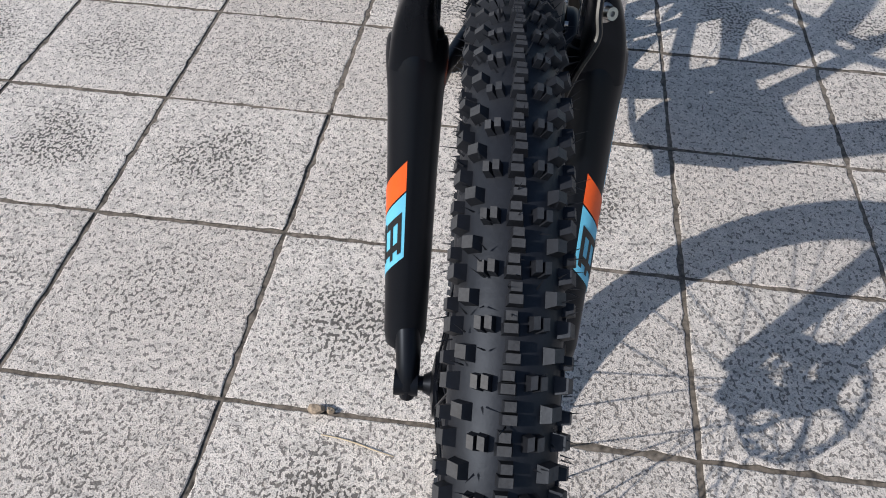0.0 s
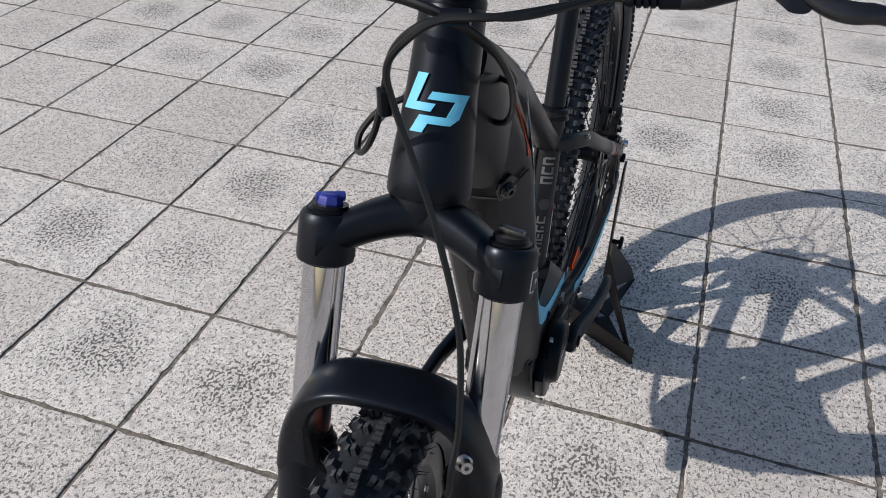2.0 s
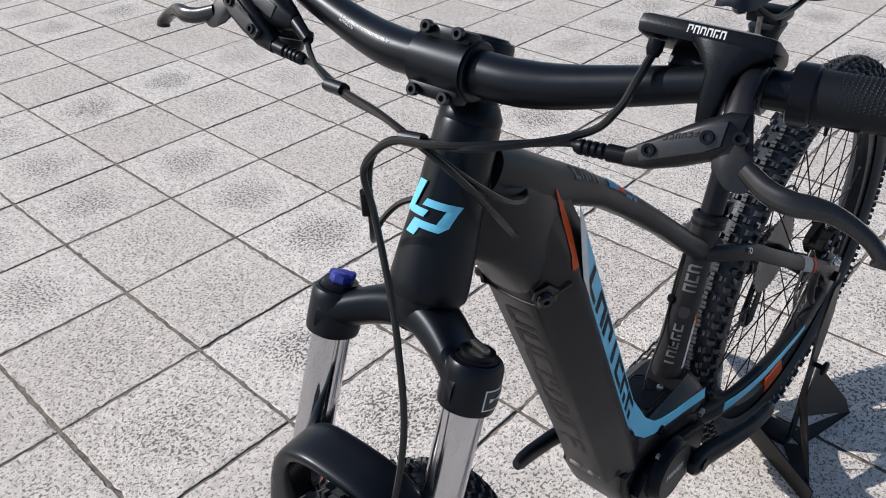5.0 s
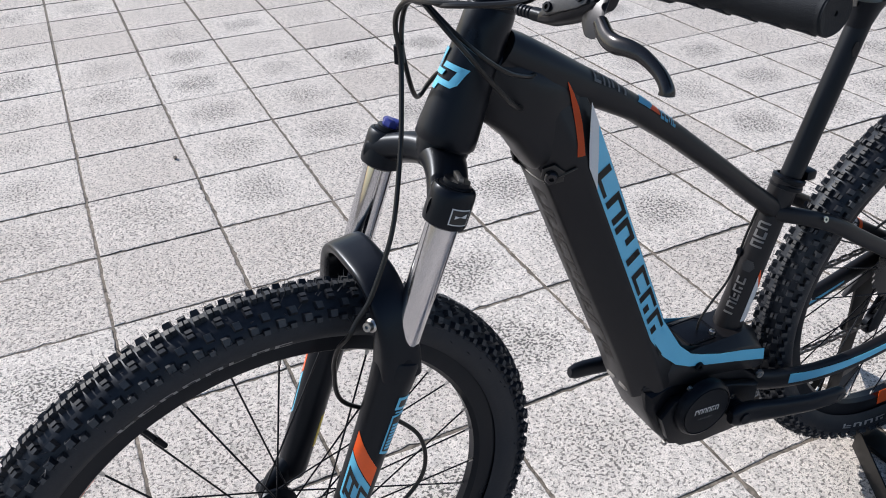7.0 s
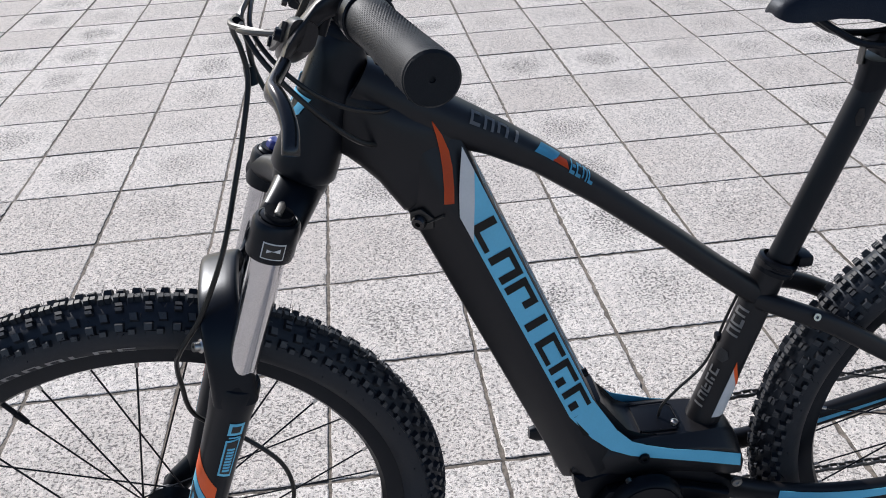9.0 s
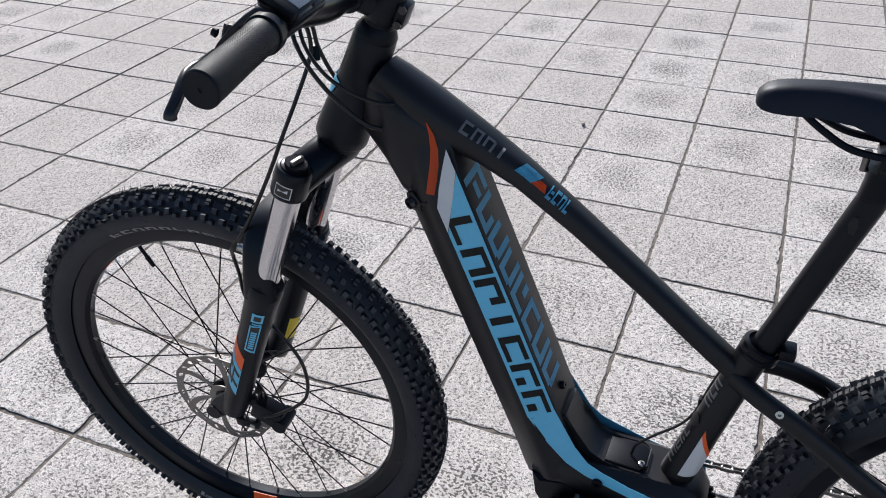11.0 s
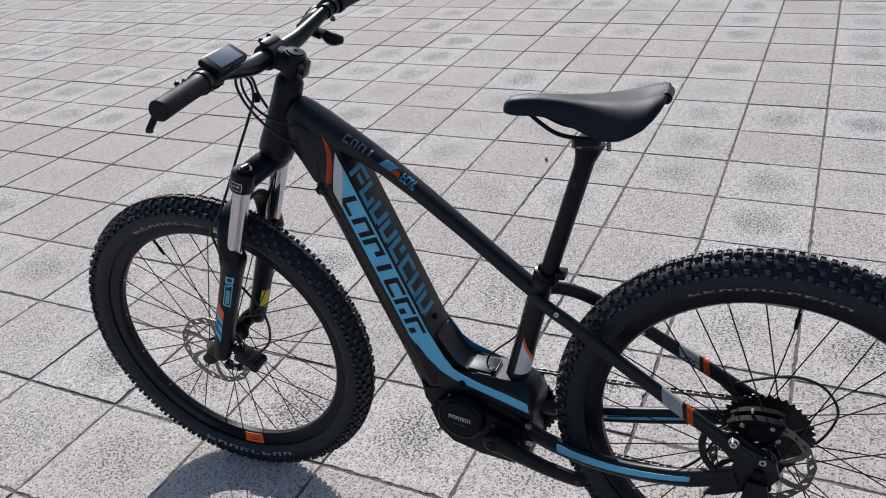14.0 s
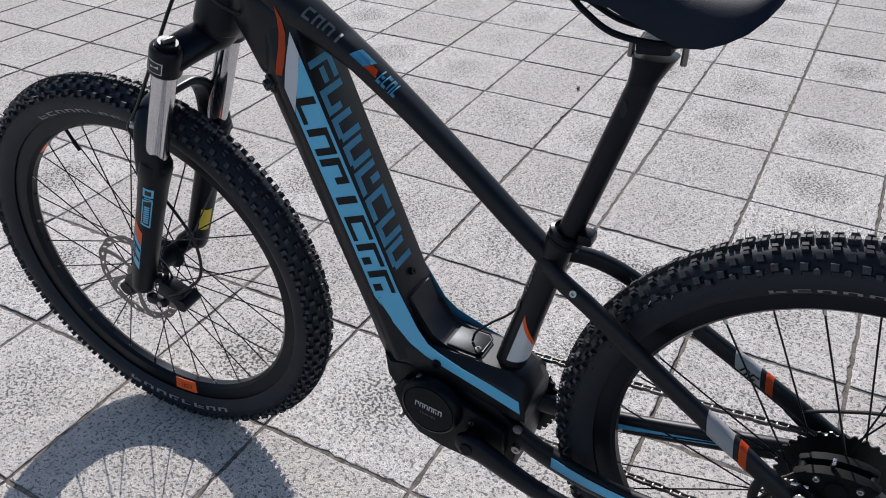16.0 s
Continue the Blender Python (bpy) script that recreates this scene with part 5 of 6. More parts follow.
        part("reservoir_lid", steered(bm), M_SATIN, lever)
        for p, q, ah in ((-0.005, 0.037, 0.0), (-0.034, 0.0525, 0.0), (0.012, 0.033, 0.002)):
            bm = lathe(B(), f2 + FWD * ah + S * p + AXIS * q, FWD, [(0.0, 0.0015), (0.002, 0.0015), (0.002, 0.004), (0.0038, 0.004), (0.0042, 0.0), (0.0, 0.0)], 14)
            part("lid_screw", steered(bm), M_ANOD, lever)
        bm = marks(B(), [7, 4, 6, 1, 5, 4], lambda u, f: f2 + FWD * 0.0022 + S * u + AXIS * (0.0372 - 0.40 * (u + 0.008) - 0.003 * f), -0.010, -0.029, 0, 1, 0.3, 0.0002)
        part("lid_mark", steered(bm), M_FAINT, lever)
        bl = spline([at(0.038, 0.048, 0.018), at(0.042, 0.055, 0.033), at(0.044, 0.057, 0.046), at(0.042, 0.056, 0.057), at(0.038, 0.057, 0.068), at(0.033, 0.063, 0.083), at(0.031, 0.070, 0.092), at(0.030, 0.074, 0.093)], 5)
        secs = []
        for i, p in enumerate(bl):
            t = (bl[min(i + 1, len(bl) - 1)] - bl[max(i - 1, 0)]).normalized()
            u = (FWD - t * FWD.dot(t)).normalized()
            f = i / (len(bl) - 1)
            secs.append((p, u, t.cross(u), 0.0045 + 0.001 * f, 0.0054 + 0.0012 * math.sin(f * 6), 2.6))
        part("lever_blade", steered(loft(B(), secs, 16)), M_LEVER, lever, "glossy black lever blade")
        # rubber boot on the hose end
        e = at(0.031, 0.061, -0.050)
        dirn = (-S + AXIS * 0.10).normalized()
        prof = [(0.0, -0.004), (0.0052, -0.004), (0.0055, 0.012)]
        for k in range(4):
            prof += [(0.0036, 0.0135 + 0.0045 * k), (0.0050, 0.015 + 0.0045 * k), (0.0050, 0.0172 + 0.0045 * k)]
        prof += [(0.0035, 0.034), (0.0, 0.034)]
        part("hose_boot", steered(lathe(B(), e, dirn, prof, 16)), M_PLASTIC, lever)

    # shifter under the right side
    c = bar(-0.174)
    bm = tube(B(), [c - LEFT * 0.0125, c - LEFT * 0.0115, c + LEFT * 0.0015, c + LEFT * 0.0025], [0.0132, 0.0142, 0.0142, 0.0132], 24)
    loft(bm, [(c + FWD * 0.014 + AXIS * 0.012 - LEFT * 0.016, AXIS, FWD, 0.006, 0.006, 3), (c + FWD * 0.017 + AXIS * 0.018 - LEFT * 0.008, AXIS, FWD, 0.014, 0.011, 3), (c + FWD * 0.019 + AXIS * 0.024 + LEFT * 0.008, AXIS, FWD, 0.0145, 0.0125, 3), (c + FWD * 0.021 + AXIS * 0.028 + LEFT * 0.024, AXIS, FWD, 0.011, 0.010, 3), (c + FWD * 0.022 + AXIS * 0.030 + LEFT * 0.036, AXIS, FWD, 0.006, 0.006, 3)], 20)
    box(bm, c + FWD * 0.006 + AXIS * 0.040 + LEFT * 0.010, (0.030, 0.036, 0.010), Matrix((LEFT, -FWD, -AXIS)).transposed(), 0.004)
    sh = part("shifter", steered(bm), M_PLASTIC, bike, "black trigger shifter")
    bm = box(B(), c + FWD * 0.0305 + AXIS * 0.0225 + LEFT * 0.006, (0.028, 0.003, 0.011), Matrix((LEFT, -FWD, -AXIS)).transposed() @ Matrix.Rotation(radians(18), 3, "Y"), 0.001)
    part("shifter_plate", steered(bm), M_SATIN, sh, "dark grey shifter plate")
    bm = cyl(B(), c + FWD * 0.022 + AXIS * 0.030 + LEFT * 0.036, c + FWD * 0.026 + AXIS * 0.040 + LEFT * 0.056, 0.0058, 0.0045, n=10)
    part("barrel_adjuster", steered(bm), M_ANOD, sh)
    bl = spline([c + AXIS * 0.040 - FWD * 0.005, c + AXIS * 0.050 - FWD * 0.020 - LEFT * 0.01, c + AXIS * 0.052 - FWD * 0.034 - LEFT * 0.028], 5)
    part("trigger", steered(tube(B(), bl, [0.0075, 0.0115, 0.0125, 0.008], 12)), M_PLASTIC, sh)

    # display unit on the left, clamped inside the lever
    c = bar(0.174) + FWD * 0.008
    up = -AXIS
    R3 = Matrix((LEFT, -FWD, -AXIS)).transposed()
    cb = bar(0.187)
    bm = tube(B(), [cb - LEFT * 0.009, cb - LEFT * 0.008, cb + LEFT * 0.008, cb + LEFT * 0.009], [0.0138, 0.0150, 0.0150, 0.0138], 24)
    loft(bm, [(cb + FWD * 0.0145 + AXIS * 0.024, LEFT, FWD, 0.0060, 0.0040, 3), (cb + FWD * 0.0160 + AXIS * 0.012, LEFT, FWD, 0.0075, 0.0055, 3), (cb + FWD * 0.0160 - AXIS * 0.004, LEFT, FWD, 0.0085, 0.0065, 3), (cb + FWD * 0.013 - AXIS * 0.014, LEFT, FWD, 0.0170, 0.0090, 3), (cb + FWD * 0.008 - AXIS * 0.021, LEFT, FWD, 0.0270, 0.0120, 3)], 20)
    mount = part("display_mount", steered(bm), M_PLASTIC, bike, "black display clamp")
    tilt = Matrix.Rotation(radians(-9), 3, "X")
    bm = box(B(), c + up * 0.0235 - FWD * 0.010 - LEFT * 0.003, (0.082, 0.037, 0.0130), R3 @ tilt, 0.0055)
    unit = part("display", steered(bm), M_PLASTIC, mount, "black rectangular display housing")
    nrm = (R3 @ tilt) @ Vector((0, 0, 1))
    # key block under the rider's side of the housing
    kb = c + up * 0.0130 - FWD * 0.019 + LEFT * 0.004
    keys = part("key_block", steered(box(B(), kb, (0.060, 0.018, 0.022), R3 @ Matrix.Rotation(radians(-24), 3, "X"), 0.005)), M_PLASTIC, mount)
    for q in (-1, 1):
        bm = box(B(), c + up * 0.0200 - FWD * 0.0265 + LEFT * (0.004 + 0.0145 * q), (0.024, 0.004, 0.011), R3 @ Matrix.Rotation(radians(-24), 3, "X"), 0.0018)
        part("key", steered(bm), M_SATIN, keys)
    bm = box(B(), c + up * 0.0235 - FWD * 0.011 - LEFT * 0.003 + nrm * 0.0062, (0.058, 0.028, 0.0016), R3 @ tilt, 0.0006)
    box(bm, c + up * 0.0235 - FWD * 0.005 - LEFT * 0.003 + nrm * 0.0070, (0.058, 0.0012, 0.0010), R3 @ tilt)
    part("screen", steered(bm), material("display_glass", (0.20, 0.225, 0.26), 0.1, spec=0.6), mount, "grey glossy screen")
    fwd2 = (R3 @ tilt) @ Vector((0, -1, 0))
    base = c + up * 0.0235 - FWD * 0.010 + fwd2 * 0.0187
    bm = marks(B(), [2, 1, 6, 1, 5, 1], lambda s, f: base + LEFT * s + nrm * (-0.0010 + 0.0046 * f), -0.013, 0.010, 0, 1, 0.18, 0.0004)
    part("display_print", steered(bm), M_PRINT, mount)
    bm = lathe(B(), c + up * 0.018 + FWD * 0.004 - LEFT * 0.030, AXIS, [(0.0, 0.0), (0.005, 0.0), (0.005, 0.006), (0.0035, 0.010), (0.0, 0.010)], 14)
    part("cable_gland", steered(bm), M_PLASTIC, mount)


build_cockpit()


def boot_end(sg):
    e = bar(sg * (0.204 if sg > 0 else 0.198)) + FWD * 0.031 + AXIS * (0.061 - LIFT[sg]) - LEFT * (sg * 0.050)
    d = (LEFT * -sg + AXIS * 0.10).normalized()
    return STEER @ (e + d * 0.030), STEER @ (e + d * 0.045)


def build_cables():
    def line(name, pts, r=0.0026, label="", steer=False, n=8):
        bm = tube(B(), spline(pts, 7), r, n)
        if steer:
            steered(bm)
        return part(name, bm, M_CABLE, bike, label)
    # front brake hose: lever, round the head tube, down to the left leg
    line("brake_hose", [*boot_end(1), (0.060, -0.955, 0.986), (0.022, -0.962, 0.981), (0.000, -0.966, 0.966), (-0.014, -0.964, 0.945), (-0.010, -0.962, 0.917), (0.010, -0.972, 0.875), (0.029, -0.984, 0.835), (0.053, -1.006, 0.77), (0.064, -1.036, 0.71), (0.065, -1.056, 0.682), (0.066, -1.066, 0.668), (0.054, -1.076, 0.645), (0.044, -1.080, 0.61), (0.043, -1.075, 0.565), (0.048, -1.030, 0.53), (0.052, -0.990, 0.48), (0.055, -0.990, 0.42), (0.058, -1.035, 0.375), (0.060, -1.07, 0.355)], 0.0027, "black front brake hose")
    # display cable and rear hose cross over and run into the frame on the left
    line("display_cable", [STEER @ (bar(0.174) - AXIS * 0.010 + FWD * 0.012 - LEFT * 0.030), STEER @ (bar(0.174) + AXIS * 0.006 + FWD * 0.021 - LEFT * 0.031), STEER @ (bar(0.174) + AXIS * 0.026 + FWD * 0.024 - LEFT * 0.036), STEER @ (bar(0.174) + AXIS * 0.046 + FWD * 0.025 - LEFT * 0.054), (0.075, -0.948, 0.986), (0.040, -0.952, 0.982), (0.010, -0.958, 0.976), (-0.012, -0.957, 0.955), (-0.020, -0.956, 0.925), (-0.032, -0.946, 0.888), (-0.047, -0.934, 0.862), (-0.057, -0.924, 0.856), (-0.058, -0.914, 0.866), (-0.046, -0.906, 0.882), (-0.032, -0.900, 0.890), (-0.024, -0.896, 0.892)], 0.0026, "black display cable")
    line("brake_hose", [*boot_end(-1), (-0.052, -0.945, 0.992), (-0.010, -0.951, 0.989), (0.025, -0.954, 0.981), (0.048, -0.944, 0.962), (0.058, -0.922, 0.932), (0.055, -0.893, 0.897), (0.044, -0.866, 0.869), (0.028, -0.846, 0.856)], 0.0026, "black rear brake hose")
    line("shift_cable", [STEER @ (bar(-0.174) + FWD * 0.025 + AXIS * 0.038 + LEFT * 0.052), STEER @ (bar(-0.174) + FWD * 0.030 + AXIS * 0.050 + LEFT * 0.066), (-0.075, -0.943, 0.997), (-0.045, -0.947, 0.989), (-0.005, -0.948, 0.984), (0.028, -0.946, 0.973), (0.048, -0.930, 0.951), (0.056, -0.904, 0.926), (0.051, -0.876, 0.906), (0.040, -0.848, 0.894), (0.026, -0.832, 0.890)], 0.0023, "black shift cable")
    for p, d in ((V(0.030, -0.956, 0.982), V(1, 0.1, 0.1)), (V(-0.018, -0.960, 0.919), V(0, 0, 1)), (V(-0.058, -0.945, 0.992), V(1, 0, 0))):
        d = d.normalized()
        bm = loft(B(), [(p + d * k, d.orthogonal().normalized(), d.cross(d.orthogonal()).normalized(), 0.0048, 0.0055, 3) for k in (-0.009, 0.009)], 12)
        part("cable_clip", bm, M_PLASTIC, bike)
    # thin sensor cable from the seat tube to the charge port
    line("sensor_cable", [(-0.012, -0.436, 0.620), (-0.013, -0.450, 0.570), (-0.012, -0.461, 0.525), (-0.008, -0.476, 0.500), (-0.004, -0.502, 0.476), (0.0, -0.522, 0.455), (0.002, -0.527, 0.438)], 0.0018, "thin black cable")
    bm = box(B(), (-0.012, -0.456, 0.545), (0.010, 0.008, 0.010), None, 0.002)
    part("cable_clip", bm, M_PLASTIC, bike)
    # rear: brake hose arc over the hub, and mech cable
    line("brake_hose", [(-0.062, -0.105, 0.450), (-0.058, -0.06, 0.476), (-0.05, -0.01, 0.500), (-0.047, 0.035, 0.494), (-0.045, 0.062, 0.460), (-0.05, 0.062, 0.42), (-0.06, 0.045, 0.37), (-0.066, 0.022, 0.35)], 0.0024, "black rear cable loop")
    line("brake_hose", [(0.060, -0.25, 0.328), (0.058, -0.20, 0.331), (0.056, -0.16, 0.346), (0.057, -0.128, 0.382), (0.062, -0.11, 0.427), (0.064, -0.10, 0.450)], 0.0024, "black rear brake hose")


build_cables()


def build_drive():
    out = [(-0.650, 0.402), (-0.640, 0.362), (-0.618, 0.310), (-0.588, 0.272), (-0.535, 0.250), (-0.465, 0.246), (-0.435, 0.265), (-0.430, 0.300), (-0.434, 0.352), (-0.47, 0.378), (-0.545, 0.392), (-0.60, 0.385)]
    bm = slab(B(), out, 0.094, (0, 0, 0), (0, 1, 0), (0, 0, 1), 0.010)
    motor = part("motor", bm, M_PLASTIC, bike, "black mid-drive motor housing")
    out2 = [(-0.625, 0.352), (-0.608, 0.307), (-0.582, 0.282), (-0.54, 0.272), (-0.47, 0.272), (-0.445, 0.298), (-0.445, 0.350), (-0.50, 0.368), (-0.56, 0.384), (-0.605, 0.378)]
    bm = slab(B(), out2, 0.014, (0.055, 0, 0), (0, 1, 0), (0, 0, 1), 0.004)
    part("motor_side", bm, M_PLASTIC, motor)
    m0 = V(0.060, -0.557, 0.353)
    bm = lathe(B(), m0, LEFT, [(0.0, 0.016), (0.0385, 0.016), (0.0392, 0.0145), (0.0402, 0.0145), (0.0412, 0.016), (0.0440, 0.0145), (0.0465, 0.009), (0.0475, 0.0), (0.0, 0.0)], 48)
    part("motor_cover", bm, M_PLASTIC, motor, "round black motor cover")
    e1, e2 = V(0, 0.985, -0.10), V(0, 0.10, 0.985)
    bm = marks(B(), [2, 1, 6, 1, 5, 1], lambda s, f: m0 + LEFT * 0.0163 + e1 * s + e2 * (-0.002 + 0.0095 * f), -0.022, 0.023, 0, 1, 0.16, 0.0003)
    part("cover_print", bm, M_PRINT, motor)
    bm = marks(B(), [3, 4, 3, 4, 3, 4, 3], lambda s, f: m0 + LEFT * 0.0163 + e1 * s + e2 * (-0.013 + 0.003 * f), -0.013, 0.014, 0, 1, 0.25, 0.0003)
    part("cover_print", bm, M_GREYTXT, motor)
    for y, z in ((-0.580, 0.392), (-0.495, 0.344), (-0.612, 0.302)):
        bm = lathe(B(), V(0.058, y, z), LEFT, [(0.0, 0.003), (0.002, 0.003), (0.002, 0.005), (0.0042, 0.005), (0.0046, 0.0), (0.0, 0.0)], 12)
        part("motor_bolt", bm, M_STEEL, motor)
    bb = V(0, -0.489, 0.320)
    for sg in (-1, 1):
        d = V(0, 0.996, -0.06).normalized() * sg
        q = V(0, d.z, -d.y)
        x = sg * 0.078
        secs = [(-0.020, 0.0, 0.006, 0.010), (-0.012, 0.0, 0.0095, 0.0165), (0.0, 0.0, 0.0105, 0.0190), (0.02, 0.002, 0.0105, 0.0185), (0.06, 0.012, 0.0095, 0.0165), (0.11, 0.022, 0.0085, 0.0145), (0.155, 0.026, 0.0080, 0.0140), (0.172, 0.026, 0.0078, 0.0130), (0.182, 0.026, 0.006, 0.0085)]
        bm = loft(B(), [(bb + LEFT * (x + sg * o) + d * s, LEFT, q, ru, rv, 3.0) for s, o, ru, rv in secs], 24)
        cyl(bm, bb + LEFT * (sg * 0.045), bb + LEFT * (sg * 0.080), 0.0155, n=24)
        arm = part("crank_arm", bm, M_BLACK, bike, "black crank arm without a pedal")
        p = bb + LEFT * (x + sg * 0.026) + d * 0.168
        bm = lathe(B(), p, LEFT * sg, [(0.0, 0.0085), (0.0058, 0.0085), (0.0066, 0.0070), (0.0066, 0.0), (0.0, 0.0)], 18)
        part("pedal_hole", bm, M_DARKPRINT, arm)
        part("crank_bolt", cyl(B(), bb + LEFT * (x + sg * 0.009), bb + LEFT * (x + sg * 0.0125), 0.0095, n=18), M_ANOD, arm)
    # chainring and chain on the right side
    def toothed(centre, x, r, teeth, thick):
        bm = B()
        ring = []
        for k in range(teeth * 4):
            a = 2 * math.pi * k / (teeth * 4)
            rr = r + (0.0035 if k % 4 in (0, 1) else -0.0015)
            ring.append((rr * math.cos(a), rr * math.sin(a)))
        return slab(bm, ring, thick, centre + LEFT * x, (0, 1, 0), (0, 0, 1))
    part("chainring", toothed(bb, -0.052, 0.079, 38, 0.004), M_ANOD, bike, "black chainring")
    bm = lathe(B(), bb + LEFT * -0.060, LEFT, [(0.056, -0.002), (0.074, -0.002), (0.074, 0.002), (0.056, 0.002)], 48, True)
    part("chain_guard", bm, M_PLASTIC, bike, "black chainring guard")
    hubc = REAR_AXLE
    cass = None
    for k, (r, teeth) in enumerate(((0.0725, 36), (0.064, 32), (0.055, 28), (0.047, 24), (0.041, 20), (0.035, 18), (0.029, 15), (0.024, 12))):
        x = -0.030 - 0.0042 * k
        ob = part("cassette" if cass is None else "sprocket", toothed(hubc, x, r, teeth, 0.0022), M_SPROCKET, bike if cass is None else cass, "dark steel cassette" if cass is None else "")
        cass = cass or ob

    # chain: upper and lower run
    def run(p0, p1, sag, n):
        out = []
        for k in range(n):
            f = k / (n - 1)
            p = p0.lerp(p1, f)
            out.append(p - UP * (sag * 4 * f * (1 - f)))
        return out
    pts = run(bb + V(-0.052, 0.01, 0.081), hubc + V(-0.050, -0.005, 0.045), 0.004, 34)
    ang = [math.radians(90 - 9 * k) for k in range(1, 20)]
    pts += [hubc + V(-0.050, 0.044 * math.cos(a), 0.044 * math.sin(a)) for a in ang]
    pts += run(hubc + V(-0.052, 0.035, -0.075), hubc + V(-0.052, -0.01, -0.150), 0.0, 7)
    pts += run(hubc + V(-0.052, -0.03, -0.150), bb + V(-0.052, 0.012, -0.081), 0.004, 32)
    chain = None
    for i, (a, b) in enumerate(zip(pts, pts[1:])):
        d = (b - a)
        if d.length > 0.03:
            continue
        u = d.normalized()
        w = u.cross(LEFT).normalized()
        half = 0.0042 if i % 2 else 0.0028
        bm = cyl(B(), a - LEFT * (half + 0.0008), a + LEFT * (half + 0.0008), 0.0022, n=8)
        for q in (-1, 1):
            loft(bm, [(a - u * 0.002 + LEFT * (q * half), LEFT, w, 0.0008, 0.0030, 2), (a.lerp(b, 0.5) + LEFT * (q * half), LEFT, w, 0.0008, 0.0034, 2), (b + u * 0.002 + LEFT * (q * half), LEFT, w, 0.0008, 0.0030, 2)], 8)
        link = part("chain" if chain is None else "chain_link", bm, M_STEELDK, bike if chain is None else chain, "dark steel chain" if chain is None else "")
        chain = chain or link
    # rear mech
    bm = B()
    c = hubc
    box(bm, c + V(-0.075, 0.012, -0.040), (0.020, 0.030, 0.050), Matrix.Rotation(radians(15), 3, "X"), 0.006)
    slab(bm, [(0.030, -0.050), (0.045, -0.060), (0.010, -0.165), (-0.012, -0.165), (-0.018, -0.150)], 0.004, c + V(-0.060, 0, 0), (0, 1, 0), (0, 0, 1), 0.001)
    slab(bm, [(0.030, -0.050), (0.045, -0.060), (0.010, -0.165), (-0.012, -0.165), (-0.018, -0.150)], 0.004, c + V(-0.046, 0, 0), (0, 1, 0), (0, 0, 1), 0.001)
    for y, z in ((0.034, -0.066), (-0.004, -0.152)):
        cyl(bm, c + V(-0.058, y, z), c + V(-0.048, y, z), 0.020, n=20)
    part("rear_derailleur", bm, M_ANOD, bike, "black rear derailleur")
    # rear caliper over the rotor, between the left stays
    def arc(r0, r1, a0, a1, n=6):
        lo = [(r0 * math.cos(radians(a0 + (a1 - a0) * k / n)), r0 * math.sin(radians(a0 + (a1 - a0) * k / n))) for k in range(n + 1)]
        hi = [(r1 * math.cos(radians(a1 + (a0 - a1) * k / n)), r1 * math.sin(radians(a1 + (a0 - a1) * k / n))) for k in range(n + 1)]
        return lo + hi
    bm = slab(B(), arc(0.052, 0.094, 72, 128), 0.013, c + V(0.0545, 0, 0), (0, 1, 0), (0, 0, 1), 0.004)
    slab(bm, arc(0.058, 0.094, 74, 126), 0.011, c + V(0.0320, 0, 0), (0, 1, 0), (0, 0, 1), 0.004)
    for a0 in (76, 124):
        p = V(0, math.cos(radians(a0)) * 0.086, math.sin(radians(a0)) * 0.086)
        cyl(bm, c + p + LEFT * 0.030, c + p + LEFT * 0.058, 0.0055, n=14)
    lathe(bm, c + V(0.060, -0.012, 0.072), LEFT, [(0.0, 0.004), (0.011, 0.004), (0.0125, 0.002), (0.0125, -0.002), (0.0, -0.002)], 24)
    cal = part("brake_caliper", bm, M_CALIPER, bike, "black rear disc brake caliper")
    out = [(-0.056, 0.060), (-0.046, 0.068), (-0.030, 0.062), (0.000, 0.038), (0.014, 0.036), (0.018, 0.022), (0.008, 0.012), (-0.006, 0.018), (-0.022, 0.034), (-0.050, 0.048)]
    part("caliper_bracket", slab(B(), out, 0.008, c + V(0.066, 0, 0), (0, 1, 0), (0, 0, 1), 0.002), M_ANOD, cal)
    for y, z, x in ((-0.042, 0.054, 0.0785), (0.003, 0.025, 0.071)):
        bm = lathe(B(), c + V(x, y, z), LEFT, [(0.0, 0.002), (0.0028, 0.002), (0.0028, 0.007), (0.0056, 0.007), (0.0062, 0.005), (0.0062, 0.001), (0.0085, 0.0), (0.0085, -0.0015), (0.0, -0.0015)], 18)
        part("caliper_bolt", bm, M_CHROME, cal)
    part("pad_pin", cyl(B(), c + V(0.066, -0.056, 0.063), c + V(0.066, -0.038, 0.066), 0.0022, n=8), M_CHROME, cal)
    bm = box(B(), c + V(0.050, -0.022, 0.098), (0.006, 0.004, 0.012), None, 0.001)
    part("pad_spring", bm, M_CHROME, cal)
    for y, z in ((-0.034, 0.080), (0.010, 0.084), (0.020, 0.062)):
        part("body_bolt", lathe(B(), c + V(0.0612, y, z), LEFT, [(0.0, 0.001), (0.002, 0.001), (0.002, 0.0035), (0.0036, 0.0035), (0.004, 0.0), (0.0, 0.0)], 12), M_STEEL, cal)
    bm = lathe(B(), c + V(0.060, 0.012, 0.052), LEFT, [(0.0, 0.003), (0.003, 0.003), (0.003, 0.006), (0.0055, 0.006), (0.006, 0.0), (0.0, 0.0)], 14)
    part("banjo_bolt", bm, M_ANOD, cal)
    for sg in (-1, 1):
        part("axle_nut", cyl(B(), c + V(sg * 0.066, 0, 0), c + V(sg * 0.082, 0, 0), 0.009, n=16), M_ANOD, bike)


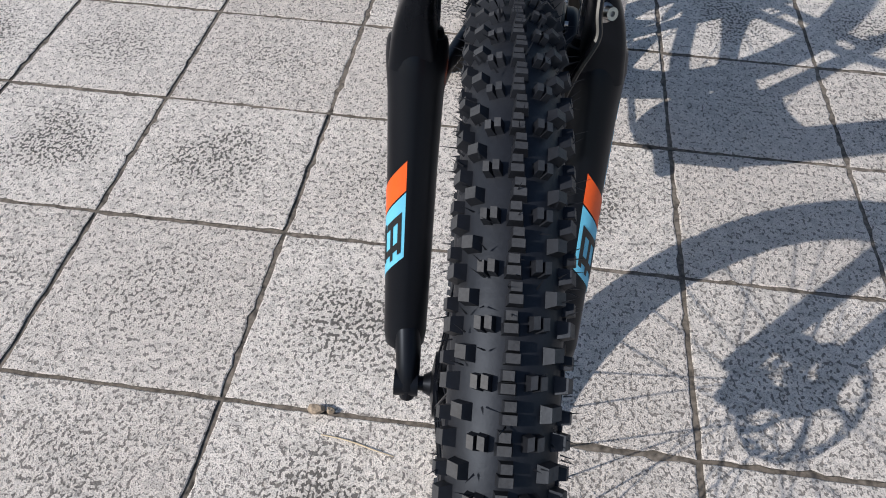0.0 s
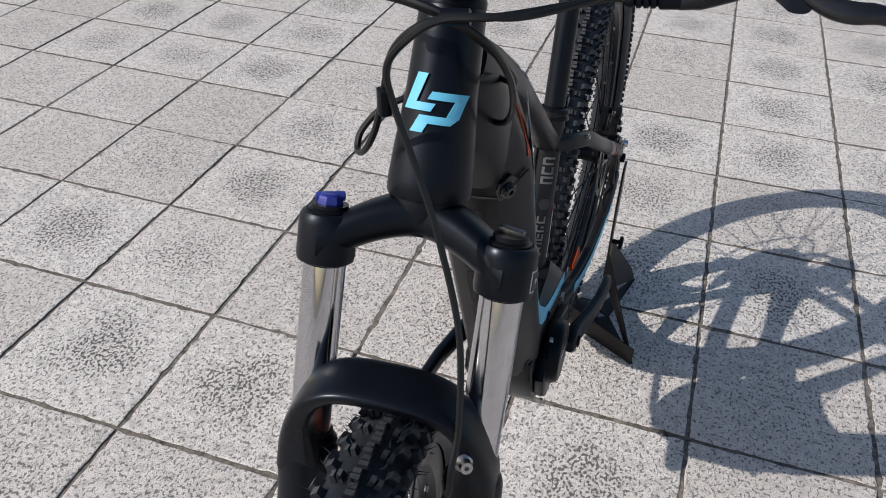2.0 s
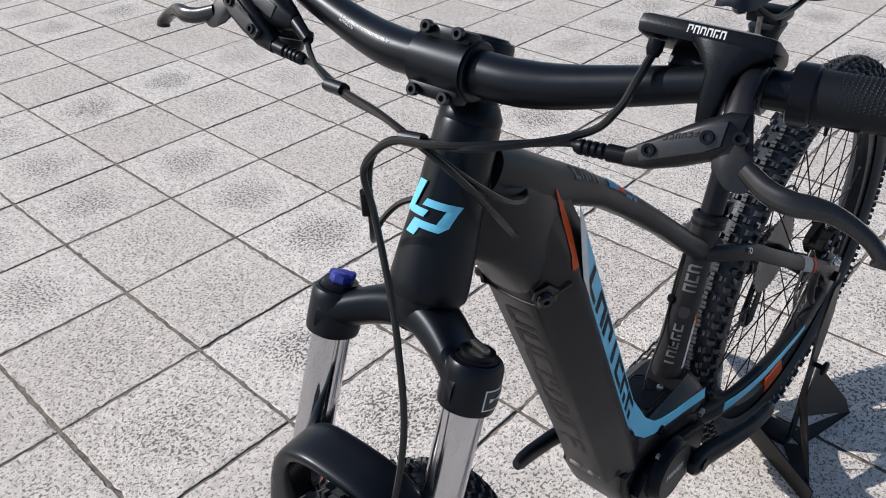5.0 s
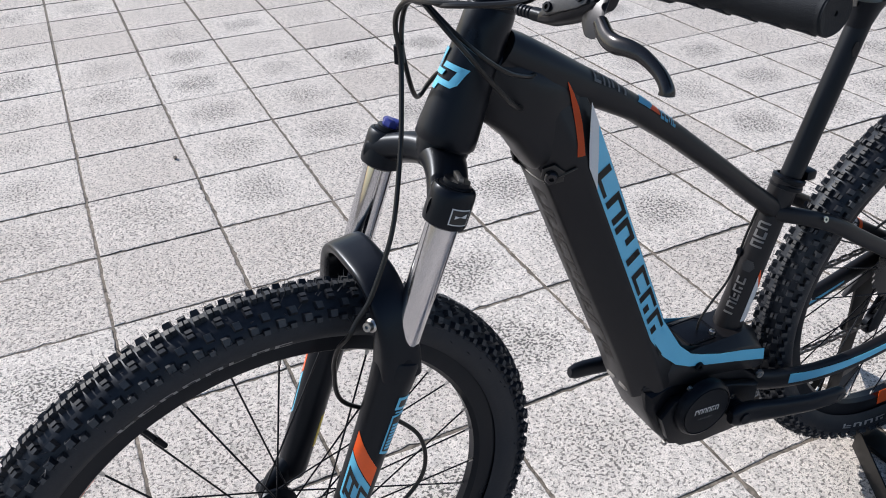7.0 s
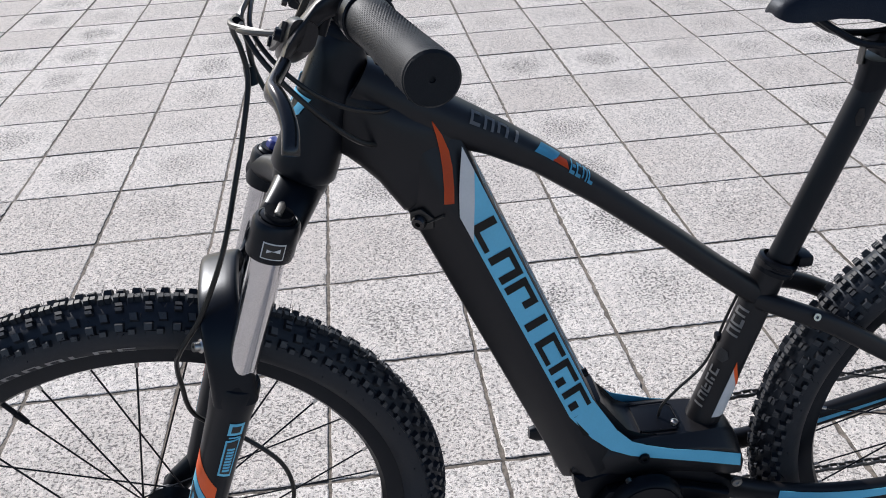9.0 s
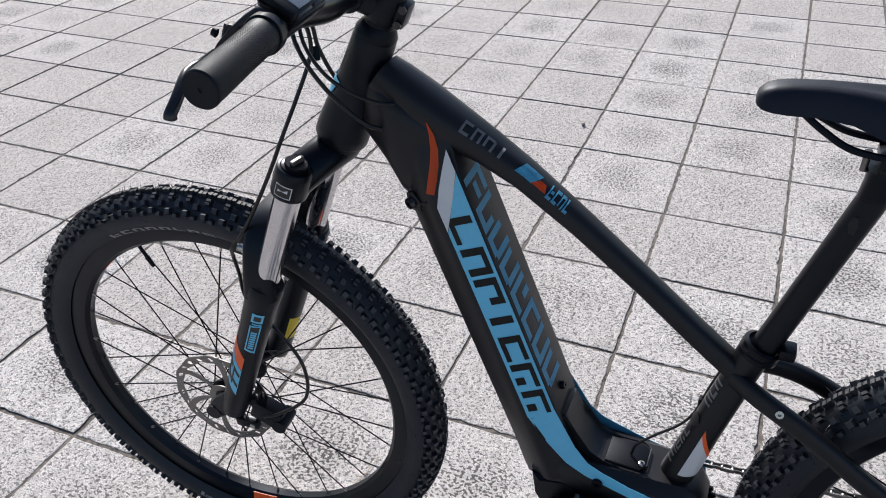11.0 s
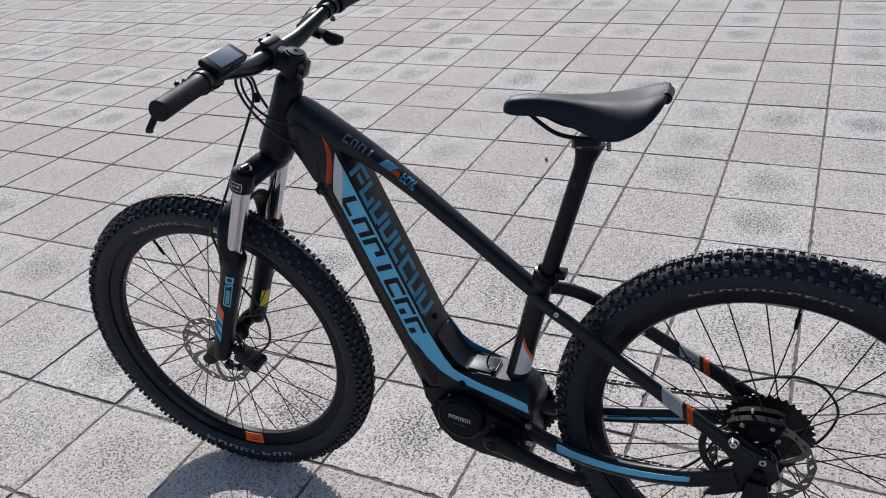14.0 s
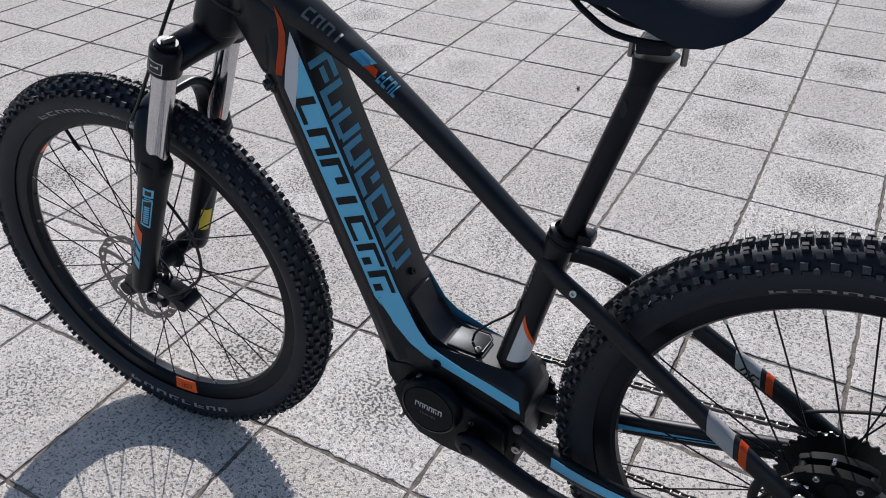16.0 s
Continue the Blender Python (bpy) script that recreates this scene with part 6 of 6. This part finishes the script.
M_CALIPER = material("dull_black_caliper", (0.0035, 0.0037, 0.0042), 0.62, grain=0.1, grain_scale=700, wear=0.15, spec=0.10)
M_SPROCKET = material("dark_sprocket_steel", (0.05, 0.05, 0.052), 0.3, metal=1.0, grain=0.1, wear=0.2)
M_STEELDK = material("dark_chain_steel", (0.19, 0.185, 0.18), 0.45, metal=1.0, grain=0.1, wear=0.2)
build_drive()


# ---- rear wheel stand ----
def build_stand():
    stand = tagged(new("bicycle_stand"), "black sheet-steel floor stand holding the rear axle of the bicycle", "stand")
    stand.location = (1.0300, REAR_AXLE.y - 0.008, 0)
    stand.rotation_euler = (0, 0, radians(-0.4))

    def plate(name, pts, thick, mat, label=""):
        p = [Vector(q) for q in pts]
        n = (p[1] - p[0]).cross(p[2] - p[0]).normalized()
        bm = B()
        a = [bm.verts.new(q - n * thick / 2) for q in p]
        b = [bm.verts.new(q + n * thick / 2) for q in p]
        bm.faces.new(list(reversed(a)))
        bm.faces.new(b)
        k = len(p)
        for i in range(k):
            bm.faces.new((a[i], a[(i + 1) % k], b[(i + 1) % k], b[i]))
        bmesh.ops.recalc_face_normals(bm, faces=bm.faces)
        return part(name, bm, mat, stand, label, smooth=False)
    for sg in (-1, 1):
        x = sg * 0.084
        plate("upright", [(x, -0.012, 0.004), (x, 0.018, 0.004), (x, 0.020, 0.20), (x, 0.032, 0.30), (x, 0.018, 0.382), (x, -0.012, 0.382), (x, -0.026, 0.30), (x, -0.014, 0.20)], 0.004, M_STAND, "black steel upright plate")
        for tip, y0 in ((V(sg * 0.176, -0.128, 0.002), -0.024), (V(sg * 0.142, 0.155, 0.002), 0.030)):
            top = V(x + sg * 0.003, y0, 0.185 if sg > 0 else 0.10)
            low = V(x + sg * 0.003, y0 * 0.4, 0.002)
            k = 1 if tip.y > 0 else -1
            if k < 0:
                plate("gusset_plate", [top, tip + UP * 0.012, tip, top - V(0, 0.002, 0.055)], 0.003, M_STAND, "black sloping leg plate")
                plate("foot_plate", [tip, tip + UP * 0.040, V(sg * 0.020, -0.040, 0.050), V(sg * 0.020, -0.040, 0.002)], 0.003, M_STAND, "black upright foot plate")
            else:
                plate("gusset_plate", [top, tip + V(-0.01 * sg, -0.02, 0.045), tip, low + V(0, 0, 0.06)], 0.003, M_RUST, "brown-grey folded foot plate")
            w = V(sg * 0.022, -k * 0.012, 0)
            plate("foot", [low - w * 0.4 + UP * 0.001, tip - w * 0.15 + UP * 0.001, tip + w * 0.15 + UP * 0.001, low + w + UP * 0.001], 0.003, M_STAND)
        bm = cyl(B(), (x, 0.012, 0.195), (x + sg * 0.018, 0.012, 0.195), 0.005, n=14)
        lathe(bm, V(x + sg * 0.016, 0.012, 0.195), V(sg, 0, 0), [(0.0, 0.0), (0.012, 0.0), (0.014, 0.002), (0.014, 0.006), (0.011, 0.008), (0.0, 0.008)], 16)
        part("stand_knob", bm, M_PLASTIC, stand, "black screw knob")
    bm = box(B(), (0, 0.002, 0.010), (0.172, 0.05, 0.012), None, 0.003)
    part("base_bar", bm, M_STAND, stand)


build_stand()


# ---- litter on the paving ----
def stone(name, place, size, mat, label, seed):
    rng = random.Random(seed)
    bm = B()
    bmesh.ops.create_icosphere(bm, subdivisions=2, radius=1.0)
    for v in bm.verts:
        k = 1 + rng.uniform(-0.16, 0.16)
        v.co = V(v.co.x * size[0] * k, v.co.y * size[1] * k, max(0.0, v.co.z + 0.75) * size[2] * k)
    ob = part(name, bm, mat, None, "", smooth=False)
    ob.location = place
    return tagged(ob, label, "pebble" if name == "pebble" else "rubble")


stone("pebble", (-0.838, -1.039, 0.001), (0.008, 0.006, 0.006), M_JOINT, "small dark pebble lying on the paving", 3)
stone("mortar_crumb", (0.803, -1.0, 0.001), (0.012, 0.008, 0.008), M_CRUMB, "pale brown crumb of mortar on a tile joint", 4)
stone("mortar_crumb", (0.823, -0.998, 0.001), (0.006, 0.005, 0.005), M_CRUMB, "small brown crumb of mortar on a tile joint", 5)
twig = part("twig", tube(B(), spline([(0.819, -1.036, 0.003), (0.845, -1.039, 0.005), (0.869, -1.042, 0.003), (0.897, -1.050, 0.005), (0.922, -1.054, 0.003)], 5), [0.0008, 0.0011, 0.0006], 6), M_STRAW, None)
tagged(twig, "thin dry straw-coloured twig lying on the paving", "twig")
build_paving()
